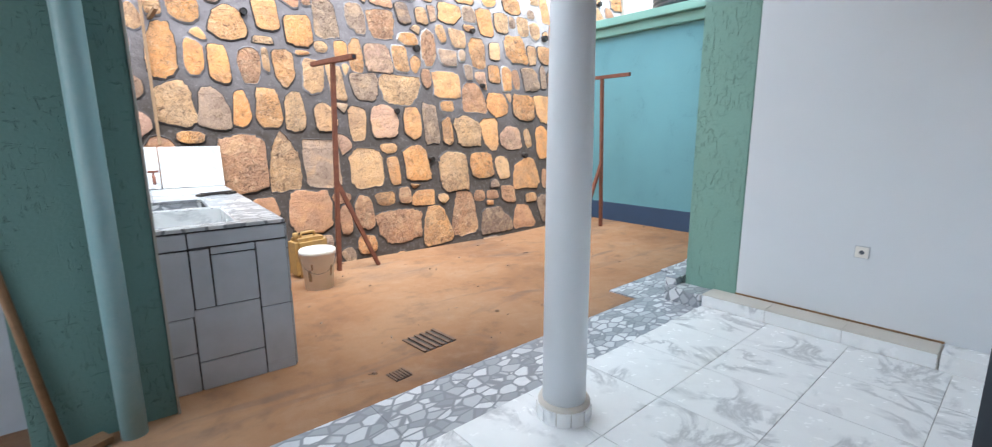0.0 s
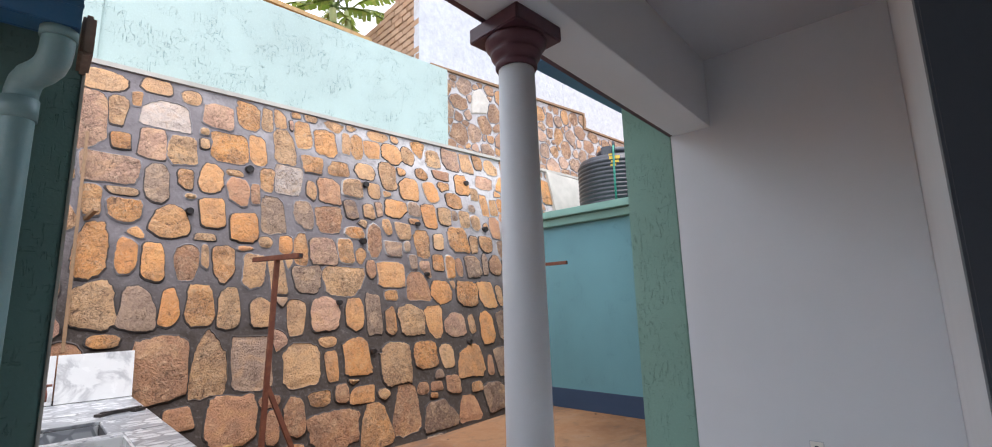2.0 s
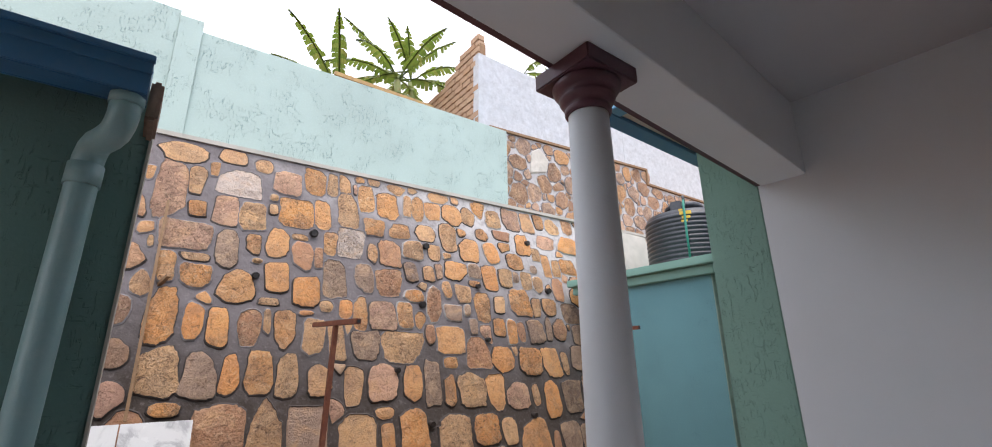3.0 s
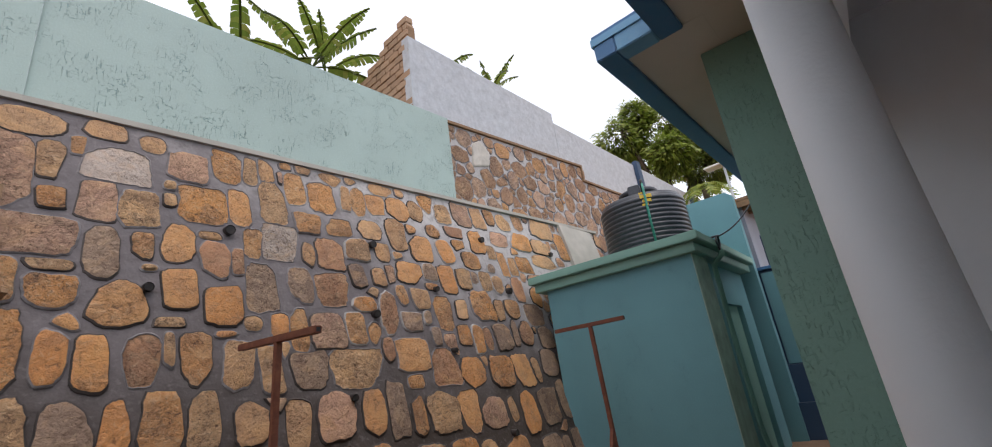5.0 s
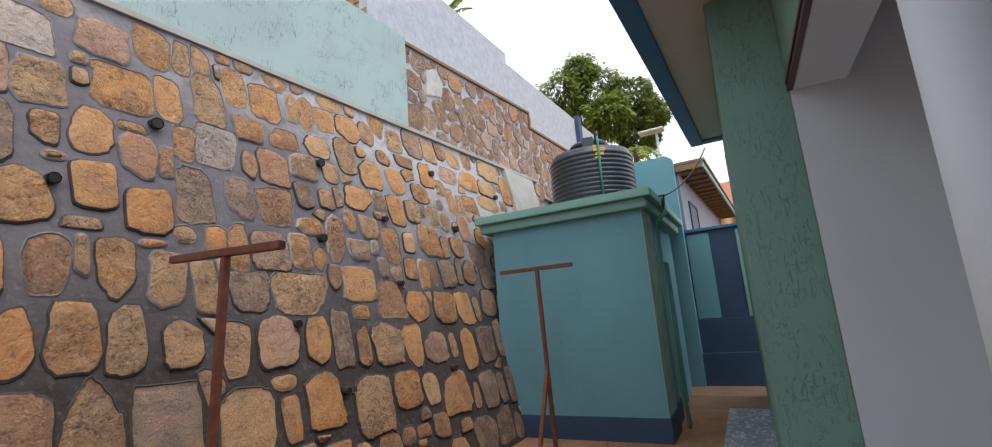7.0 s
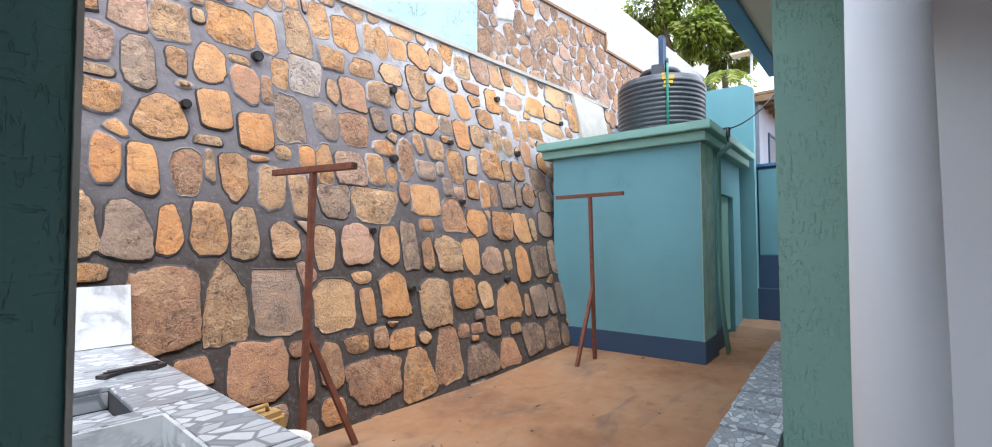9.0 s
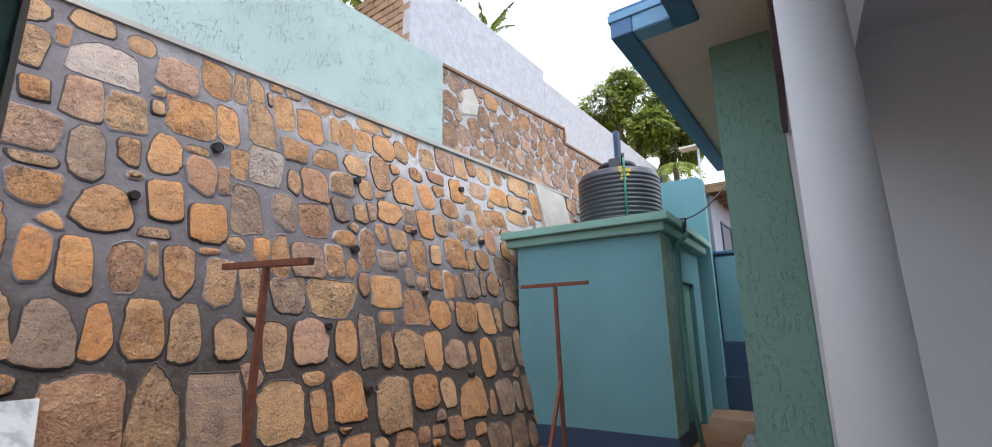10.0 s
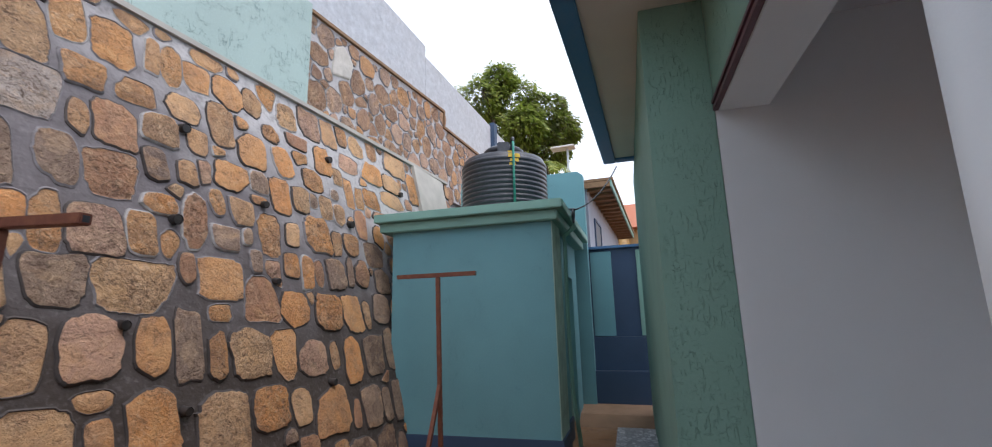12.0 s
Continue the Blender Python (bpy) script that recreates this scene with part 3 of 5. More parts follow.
for i in range(13):
    s = i / 12
    pts.append((6.62 + s * 0.95, 3.27 - s * 0.55, 2.98 + s * 0.82 - 0.28 * 4 * s * (1 - s) * 0.5))
tagged(part("power_cable", tube(bmesh.new(), pts, 0.011, 6), M_BLACK), "black cable sagging from the roof eave to the shed", "cable")

structure("wall_shed_back", prism(bmesh.new(), [(-0.15, 0.0), (2.2, 0.0), (2.2, 4.2), (-0.05, 4.2), (-0.15, 4.12)], 0.0, 0.18), M_TEAL, "high pale teal painted wall behind the shed",
          SHED @ pose(2.85, 0.0, 0) @ Matrix(((0, 1, 0, 0), (1, 0, 0, 0), (0, 0, 1, 0), (0, 0, 0, 1))))
M_RAMP = plaster("earth_stained_concrete", (0.28, 0.175, 0.11), 0.75, 0.008, 0.9, 4)
bluewall = empty("wall_blue", "dark blue painted boundary wall with teal upright panels and ledges", "wall", pose(9.2, 0, 0), "", "structure")
part("wall_body", boxes((0.0, 0.2, 1.6, 3.9, -0.2, 2.79), bevel=0.006), M_NAVY, bluewall)
part("top_ledge", boxes((-0.06, 0.24, 1.6, 3.9, 2.79, 2.84), bevel=0.006), M_BLUE, bluewall)
part("ledge", boxes((-0.16, -0.002, 2.2, 3.7, -0.2, 1.25), bevel=0.012), M_NAVY, bluewall)
part("ledge", boxes((-0.30, -0.162, 2.2, 3.7, -0.2, 0.70), bevel=0.012), M_NAVY, bluewall)
part("panel", boxes((-0.03, -0.002, 3.06, 3.43, 1.262, 2.74), bevel=0.004), M_TEAL, bluewall, "teal painted panel")
part("panel", boxes((-0.03, -0.002, 1.9, 2.63, 1.262, 2.74), bevel=0.004), M_TRIMGREEN, bluewall, "green painted panel")
part("pier", boxes((-0.35, -0.01, 3.5, 3.72, 0.0, 2.95), bevel=0.006), M_NAVY, bluewall, "dark blue pier")
structure("ramp", prism(bmesh.new(), [(7.9, -0.05), (9.1, -0.05), (9.1, 0.2), (8.3, 0.13)], 2.2, 3.7), M_RAMP, "worn earth-stained concrete ramp at the passage", None, "ramp")

# ---- clothes posts ----


def clothes_post(m, label, brace, arm, tilt=0.0):
    ob = empty("clothes_post", label, "clothes post", m, "clothes posts")
    part("post", boxes((-0.022, 0.022, -0.022, 0.022, 0, 2.12), bevel=0.004), M_RUST, ob)
    level = pose(0, 0, 2.12, tilt, 0, 0)
    cross = part("crossbar", boxes((-0.024, 0.024, -arm[0], arm[1], 0.0, 0.048), bevel=0.004), M_RUST, ob, "hollow square crossbar")
    # Black sheet on the bar's end, painted as the shade inside.
    mouth = part("bar_end", boxes((-0.014, 0.014, -arm[0] - 0.0005, -arm[0] - 0.0002, 0.01, 0.038)), M_BLACK, ob, "black sheet painting the dark inside of the hollow bar")
    cross.matrix_basis = mouth.matrix_basis = level
    bm = bmesh.new()
    bar(bm, brace, (0, 0, 0.95), 0.04, 0.04)
    part("brace", bm, M_RUST, ob)
    return ob


clothes_post(pose(1.645, 4.90, -0.085, 0.0, 2.0, 2), "rusty red-oxide steel clothes post with a slanting brace", (0.42, -0.06, 0.015), (0.53, 0.61), 2.8)
clothes_post(pose(5.47, 4.62, -0.04, 0, -2.2, 2), "rusty red-oxide steel clothes post near the shed", (-0.42, 0.04, -0.012), (0.46, 0.51))

# ---- wash place ----
sink = empty("wash_sink", "tiled outdoor wash sink with grey slate-look front against the stone wall", "sink")
SX0, SX1, SY0, SY1, ST = -0.46, 0.72, 2.99, 5.36, 0.85
BX0, BX1, BY0, BY1 = -0.40, 0.49, 3.10, 3.72
for r in ((SX0, SX1, SY0, SY0 + 0.09, -0.15, ST - 0.02), (SX0, SX1, BY1, 3.84, -0.15, ST - 0.02), (SX0, SX1, 3.84, 4.30, -0.15, 0.74), (0.42, SX1, 3.84, 4.30, 0.74, ST - 0.02), (SX0, SX1, 4.30, SY1, -0.15, ST - 0.02), (BX1, SX1, SY0 + 0.09, BY1, -0.15, ST - 0.02), (SX0, BX0, SY0 + 0.09, BY1, -0.15, ST - 0.02), (BX0, BX1, SY0 + 0.09, BY1, 0.3, 0.5)):
    part("core", boxes(r), M_GROUT, sink, "dark grouted core")
part("basin", boxes((BX0, BX1, BY0 - 0.012, BY0, 0.5, ST - 0.004), (BX0, BX1, BY1 - 0.012, BY1, 0.5, ST - 0.004), (BX1 - 0.012, BX1, BY0, BY1 - 0.012, 0.5, ST - 0.004), (BX0, BX0 + 0.012, BY0, BY1 - 0.012, 0.5, ST - 0.004), (BX0 + 0.012, BX1 - 0.012, BY0, BY1 - 0.012, 0.5, 0.512)), M_MARBLE, sink, "white marble-tiled basin")
for r in ((SX0, SX1, SY0 - 0.012, BY0 - 0.012, ST - 0.02, ST), (BX1, SX1, BY0 - 0.008, BY1 + 0.1, ST - 0.02, ST), (SX0, BX1 - 0.004, BY1, BY1 + 0.1, ST - 0.02, ST), (SX0, 0.416, 3.85, 4.29, 0.742, 0.752), (SX0, 0.418, 4.288, 4.299, 0.755, ST - 0.021), (0.42, SX1, BY1 + 0.104, 4.30, ST - 0.02, ST), (SX0, 0.12, 4.304, SY1, ST - 0.02, ST), (0.124, SX1, 4.304, 4.7, ST - 0.02, ST), (0.124, SX1, 4.704, SY1, ST - 0.02, ST)):
    part("top_tile", boxes(r, bevel=0.003), M_PEBBLE, sink, "grey pebble-print rim tile")
# front tiles of uneven size, left to right
FRONT = [(-0.45, 0.08, -0.08, 0.18), (-0.45, -0.12, 0.20, 0.66), (-0.10, 0.03, 0.20, 0.66), (0.05, 0.212, 0.36, 0.72), (0.232, 0.312, 0.40, 0.72), (0.332, 0.54, 0.40, 0.68), (0.332, 0.54, 0.698, 0.725), (0.56, 0.71, 0.34, 0.725),
         (-0.45, 0.03, 0.68, 0.815), (0.05, 0.212, 0.74, 0.815), (0.232, 0.71, 0.745, 0.815), (0.05, 0.20, 0.15, 0.345), (0.22, 0.54, 0.09, 0.385), (0.56, 0.71, -0.02, 0.325), (0.10, 0.20, -0.08, 0.135), (0.22, 0.54, -0.08, 0.075), (0.56, 0.71, -0.08, -0.03)]
for x0, x1, z0, z1 in FRONT:
    part("front_tile", boxes((x0 - 0.006, x1 + 0.006, SY0 - 0.011, SY0 + 0.002, z0 - 0.005, z1 + 0.005), bevel=0.003), M_GREYTILE, sink)
for y0, y1, z0, z1 in ((3.0, 3.55, -0.08, 0.4), (3.56, 4.1, -0.08, 0.4), (4.11, 4.7, -0.08, 0.4), (4.71, 5.2, -0.08, 0.4), (3.0, 3.8, 0.41, 0.82), (3.81, 4.5, 0.41, 0.82), (4.51, 5.25, 0.41, 0.82)):
    part("side_tile", boxes((SX1 - 0.002, SX1 + 0.011, y0, y1, z0, z1), bevel=0.003), M_GREYTILE, sink)
for x0, x1 in ((-0.46, 0.211), (0.221, 0.722)):
    bm = boxes((x0, x1, -0.013, 0.0, 0.0, 0.385), bevel=0.002)
    t = part("splash_tile", bm, M_MARBLE, sink, "white marble-look splashback tile")
    t.matrix_basis = Matrix.Translation((0, wall_y(0.85) - 0.07, 0.852)) @ pose(0, 0, 0, -10.5, 0, 0)
bm = tube(bmesh.new(), [(0.16, 5.32, 0.98), (0.16, 5.22, 0.98), (0.16, 5.16, 0.97), (0.16, 5.12, 0.92)], 0.014)
tube(bm, [(0.12, 5.24, 1.02), (0.20, 5.24, 1.02)], 0.01)
tube(bm, [(0.16, 5.24, 0.97), (0.16, 5.24, 1.02)], 0.01)
part("tap", bm, M_RUST, sink, "small rusty tap")
bm = bar(bmesh.new(), (0.44, 4.50, 0.864), (0.68, 4.57, 0.866), 0.026, 0.024)
bar(bm, (0.46, 4.56, 0.862), (0.66, 4.50, 0.872), 0.020, 0.018)
bar(bm, (0.42, 4.47, 0.860), (0.50, 4.53, 0.862), 0.055, 0.018)
bar(bm, (0.62, 4.49, 0.862), (0.69, 4.53, 0.864), 0.045, 0.02)
tagged(part("hand_tool", bm, M_PVC), "dark rusty iron tool lying on the sink rim", "tool")

bucket = empty("bucket", "white plastic bucket with a printed side and wire handle", "bucket", pose(1.31, 4.47, -0.085))
M_BUCKET = plaster("white_plastic", (0.82, 0.80, 0.75), 0.85, 0.001, 0.4, 6)
part("pail", lathe(bmesh.new(), [(0.125, 0.0), (0.155, 0.33), (0.165, 0.33), (0.165, 0.37), (0.155, 0.375), (0.15, 0.33), (0.12, 0.015)], 36), M_BUCKET, bucket)
part("handle", tube(bmesh.new(), [(0.165 * math.cos(a), 0.165 * math.sin(a), 0.34 - 0.17 * math.sin(a - 2.9)) for a in [2.9 + 3.14 * i / 14 for i in range(15)]], 0.0022, 6), M_GROUT, bucket)
M_PRINT = painted_metal("faded_print", (0.20, 0.11, 0.05), (0.35, 0.25, 0.15), 0.6, 0.5)
for ang, w, h, z in ((3.75, 0.22, 0.11, 0.09), (4.0, 0.12, 0.06, 0.2), (5.2, 0.16, 0.1, 0.13)):
    bm = bmesh.new()
    n = 5
    lo = [bm.verts.new(((0.129 + 0.09 * z) * math.cos(ang + w * i / n), (0.129 + 0.09 * z) * math.sin(ang + w * i / n), z)) for i in range(n + 1)]
    hi = [bm.verts.new(((0.129 + 0.09 * (z + h)) * math.cos(ang + w * i / n), (0.129 + 0.09 * (z + h)) * math.sin(ang + w * i / n), z + h)) for i in range(n + 1)]
    for i in range(n):
        bm.faces.new((lo[i], lo[i + 1], hi[i + 1], hi[i]))
    part("print", bm, M_PRINT, bucket, "faded brown print")

M_JERRY = painted_metal("dirty_yellow_plastic", (0.42, 0.26, 0.09), (0.26, 0.16, 0.08), 0.7, 0.5)
jerry = empty("jerrycan", "dirty yellow plastic jerrycan standing by the stone wall", "jerrycan", pose(1.36, 4.96, -0.085, 0, 0, 12))
part("body", boxes((-0.17, 0.17, -0.11, 0.11, 0, 0.40), bevel=0.035), M_JERRY, jerry)
part("handle", tube(bmesh.new(), [(-0.07, 0, 0.39), (-0.06, 0, 0.445), (0.07, 0, 0.445), (0.08, 0, 0.39)], 0.016), M_JERRY, jerry)
part("cap", lathe(bmesh.new(), [(0.03, 0.39), (0.03, 0.45), (0.024, 0.455)], 20, -0.12, 0), M_JERRY, jerry, "dirty yellow screw cap")

# drain grates in the yard
M_WOOD_DARK = painted_metal("rusty_grate", (0.20, 0.12, 0.08), (0.09, 0.06, 0.045), 0.7, 0.8)
for gx, gy, s, lab in ((1.55, 2.78, 1.0, "rusty slotted drain grate set in the earth"), (1.17, 2.46, 0.42, "small slotted drain grate set in the earth")):
    g = empty("drain_grate", lab, "drain", pose(gx, gy, ground_z(gx), 0, 0, 8), "drain grates")
    # Flat dark sheet under the bars, painted as the pit's shade.
    part("pit", boxes((-0.13 * s, 0.13 * s, -0.13 * s, 0.13 * s, -0.01, 0.002)), M_PVC, g, "dark sheet painting the shade of the drain pit")
    for i in range(6):
        x = (-0.125 + 0.05 * i) * s
        part("grate_bar", boxes((x - 0.012 * s, x + 0.012 * s, -0.13 * s, 0.13 * s, 0.003, 0.012)), M_WOOD_DARK, g)
# ---- outbuilding corner ----
structure("wall_west_pier", boxes((-0.47, 0.08, 2.80, 2.97, -0.2, 2.88), bevel=0.006), M_DKGREEN, "dark green stucco pier of the small outbuilding")
structure("wall_west_edge", boxes((0.081, 0.092, 2.79, 2.975, -0.1, 2.78)), M_CONCRETE, "pale bare edge of the stucco pier", None, "wall")
structure("wall_west", boxes((-3.2, -1.3, 2.85, 2.97, -0.2, 2.88), (-1.3, -0.47, 2.85, 2.97, 2.1, 2.88), (-3.2, -3.0, 2.97, 5.3, -0.2, 2.88)), M_DKGREEN, "dark green stucco wall of the small outbuilding with a doorway")
structure("outbuilding_roof", boxes((-3.3, 0.02, 2.63, 3.7, 2.881, 2.915)), M_RUST, "rusty sheet roof of the small outbuilding", None, "roof")
structure("rafter_end", boxes((0.055, 0.10, 2.54, 2.79, 2.62, 2.80), bevel=0.012), plaster("weathered_board", (0.30, 0.21, 0.165), 0.6, 0.012, 0.9, 14), "weathered reddish board at the roof edge", None, "rafter")
gut = empty("gutter", "blue metal box gutter on the outbuilding eave", "gutter", None, "", "structure")
part("channel", boxes((-3.3, 0.05, 2.47, 2.485, 2.69, 2.86), (-3.3, 0.05, 2.485, 2.6, 2.69, 2.705), (0.035, 0.05, 2.485, 2.6, 2.705, 2.86), (-3.3, 0.05, 2.6, 2.615, 2.69, 2.875), bevel=0.003), M_BLUE, gut)
part("rim", boxes((-3.3, 0.055, 2.455, 2.487, 2.835, 2.865), (-3.3, 0.053, 2.462, 2.472, 2.775, 2.80), bevel=0.004), M_BLUE, gut)
part("lower_board", boxes((-3.3, 0.0, 2.62, 2.66, 2.72, 2.80)), M_RUST, gut, "reddish timber behind the gutter")
part("downpipe", tube(bmesh.new(), [(-0.01, 2.54, 2.71), (-0.01, 2.54, 2.61), (-0.014, 2.546, 2.57), (-0.025, 2.57, 2.54), (-0.045, 2.61, 2.525), (-0.075, 2.66, 2.515), (-0.09, 2.70, 2.50), (-0.098, 2.715, 2.46), (-0.10, 2.72, 2.40), (-0.10, 2.72, 1.2), (-0.10, 2.72, -0.1)], 0.054, 24), M_PIPE, gut, "pale teal painted downpipe")
part("pipe_collar", tube(bmesh.new(), [(-0.01, 2.54, 2.70), (-0.01, 2.54, 2.65)], 0.060, 24), M_PIPE, gut)
part("pipe_collar", tube(bmesh.new(), [(-0.10, 2.72, 2.43), (-0.10, 2.72, 2.34)], 0.061, 24), M_PIPE, gut)
structure("counter", boxes((-1.9, -0.5, 3.1, 3.6, -0.15, 0.75), bevel=0.01), M_GREYTILE, "grey tiled counter inside the outbuilding doorway", None, "counter")
M_WOOD = painted_metal("weathered_wood", (0.27, 0.16, 0.085), (0.18, 0.11, 0.06), 0.7, 0.8)
tagged(part("wooden_pole", tube(bmesh.new(), [(-0.36, 2.765, -0.085), (-0.56, 2.82, 1.5)], 0.018), M_WOOD), "brown wooden pole leaning against the outbuilding", "pole")
tagged(part("wooden_plank", bar(bmesh.new(), (-0.55, 2.56, -0.065), (-0.2, 2.74, -0.065), 0.09, 0.03), M_WOOD), "short weathered wooden plank on the ground", "plank")
tagged(part("wall_lath", bar(bmesh.new(), (0.245, wall_y(1.25) - 0.06, 1.25), (0.25, wall_y(3.3) - 0.06, 3.3), 0.025, 0.02), M_WOOD), "thin wooden lath standing against the stone wall", "lath")
tagged(part("wooden_peg", bar(bmesh.new(), (0.30, wall_y(2.5) - 0.0, 2.42), (0.36, wall_y(2.5) - 0.16, 2.5), 0.035, 0.03), M_WOOD), "wooden peg stuck in the stone wall", "peg")

# wall socket
soc = empty("wall_socket", "small white plastic wall socket with a round hole", "socket", HOUSE @ pose(-0.001, -0.78, 0.545) @ Matrix.Scale(0.72, 4))
# Grey plate behind, drawn as the dark gap round the socket.
part("plate_outline", boxes((-0.007, 0.0, -0.058, 0.058, -0.058, 0.058), bevel=0.002), M_GREYTILE, soc, "grey rim drawn as the dark gap round the plate")
part("plate", boxes((-0.016, 0.0, -0.052, 0.052, -0.052, 0.052), bevel=0.003), M_BUCKET, soc)
# Dark disc on the plate's face, painted as the hole's shade.
bm = tube(bmesh.new(), [(-0.0185, 0, 0), (-0.0165, 0, 0)], 0.020, 24)
part("socket_hole_disc", bm, M_DARK, soc, "dark disc painting the shaded socket hole")

# ---- weep pipes in the stone wall ----
for x, z, r in ((1.71, 3.2, 0.045), (3.22, 3.26, 0.042), (5.14, 3.6, 0.042), (1.12, 2.61, 0.036), (5.4, 2.81, 0.045), (3.1, 2.43, 0.042), (4.02, 2.76, 0.034), (2.70, 1.63, 0.034), (3.1, 1.03, 0.034), (4.67, 1.03, 0.036), (4.07, 2.01, 0.03), (6.84, 3.56, 0.04)):
    y = wall_y(z)
    n = Vector((0, -1, -0.12)).normalized()
    a = Vector((x, y + 0.05, z)) - n * 0.03
    bm = tube(bmesh.new(), [a, a + n * 0.145], r, 18, False)
    tube(bm, [a + n * 0.145, a + n * 0.05], r * 0.82, 18, True)
    tagged(part("weep_pipe", bm, M_PVC), "short dark plastic drain pipe sticking out of the stone wall", "pipe", "weep pipes")

# ---- behind the walls ----
M_BRICK = Mat("tan_brick", 0.9)
M_BRICK.color(M_BRICK.mix(M_BRICK.math("MULTIPLY", M_BRICK.noise(18, 4), 0.6), M_BRICK.ramp(M_BRICK.random(), [(0.0, (0.36, 0.235, 0.15)), (0.5, (0.47, 0.32, 0.21)), (1.0, (0.42, 0.26, 0.155))]), (0.30, 0.2, 0.13)))
M_BRICK.bump(M_BRICK.noise(45, 4), 0.006, 0.8)
M_BRICK = M_BRICK.m
M_FARWALL = plaster("pale_blue_render", (0.34, 0.37, 0.43), 0.85, 0.006, 0.85, 2)
fh = empty("far_house", "pale grey-blue rendered house with boarded brown eave behind the blue wall", "house", pose(9.3, 3.42, 0))
part("wall", boxes((0.0, 6.2, 0.0, 1.9, -0.1, 3.98)), M_FARWALL, fh)
part("soffit", boxes((-0.1, 6.4, -0.44, 0.0, 3.985, 4.005)), M_WOOD, fh, "brown boarded soffit")
for k in range(16):
    part("rafter", boxes((0.02 + 0.41 * k, 0.07 + 0.41 * k, -0.43, -0.001, 3.93, 3.984)), M_WOOD, fh, "brown rafter")
part("eave_board", boxes((-0.12, 6.42, -0.47, -0.442, 3.95, 4.07), bevel=0.004), M_TRIMGREEN, fh, "pale green eave board")
part("barge_board", boxes((-0.125, -0.10, -0.44, 1.9, 3.95, 4.06), bevel=0.004), M_WOOD, fh, "brown end board")
part("roof", prism(bmesh.new(), [(-0.12, 4.07), (6.42, 4.07), (6.42, 4.12), (-0.12, 4.12)], -0.5, 1.95), M_WOOD, fh, "brown sheet roof")
pane = part("window", boxes((0.75, 1.6, -0.012, 0.0, 2.9, 3.5), bevel=0.003), M_DARK, fh, "small dark window")
part("frame", boxes((0.70, 0.748, -0.03, -0.001, 2.86, 3.54), (1.602, 1.65, -0.03, -0.001, 2.86, 3.54), (0.75, 1.6, -0.03, -0.001, 3.502, 3.54), (0.75, 1.6, -0.03, -0.001, 2.86, 2.898)), M_NAVY, pane, "dark blue window frame")
M_ROOFTILE = painted_metal("orange_roof_sheet", (0.45, 0.14, 0.06), (0.35, 0.12, 0.06), 0.5, 0.6)
oh = empty("orange_house", "distant house with an orange roof and ochre walls", "house", pose(20, 3.0, 0))
part("wall", boxes((0, 5, -2.5, 1.5, 0, 5.0)), M_JERRY, oh, "ochre wall")
part("roof", prism(bmesh.new(), [(-0.5, 5.0), (5.5, 5.0), (2.5, 6.6)], -3.0, 2.0), M_ROOFTILE, oh)
part("column", lathe(bmesh.new(), [(0.22, 0), (0.22, 5.0)], 16, -0.3, 0.55), M_JERRY, oh)

lamp = empty("street_lamp", "white solar street lamp on a thin steel pole", "street lamp", pose(15.5, 4.83, 0))
part("pole", tube(bmesh.new(), [(0, 0, 0), (0, 0, 7.1)], 0.04, 10), M_GREYWALL, lamp)
part("panel", boxes((-0.22, 0.22, -0.25, 0.55, 7.12, 7.18), bevel=0.02), M_BUCKET, lamp, "flat white lamp head")
for x, w in ((12.9, 0.26), (17.2, 0.26), (21.5, 0.26)):
    tagged(part("wall_pier", boxes((x, x + w, 6.5, 6.64, 4.2, 7.3), bevel=0.01), M_NAVY), "dark blue pier on the grey boundary wall", "pier", "boundary wall piers")


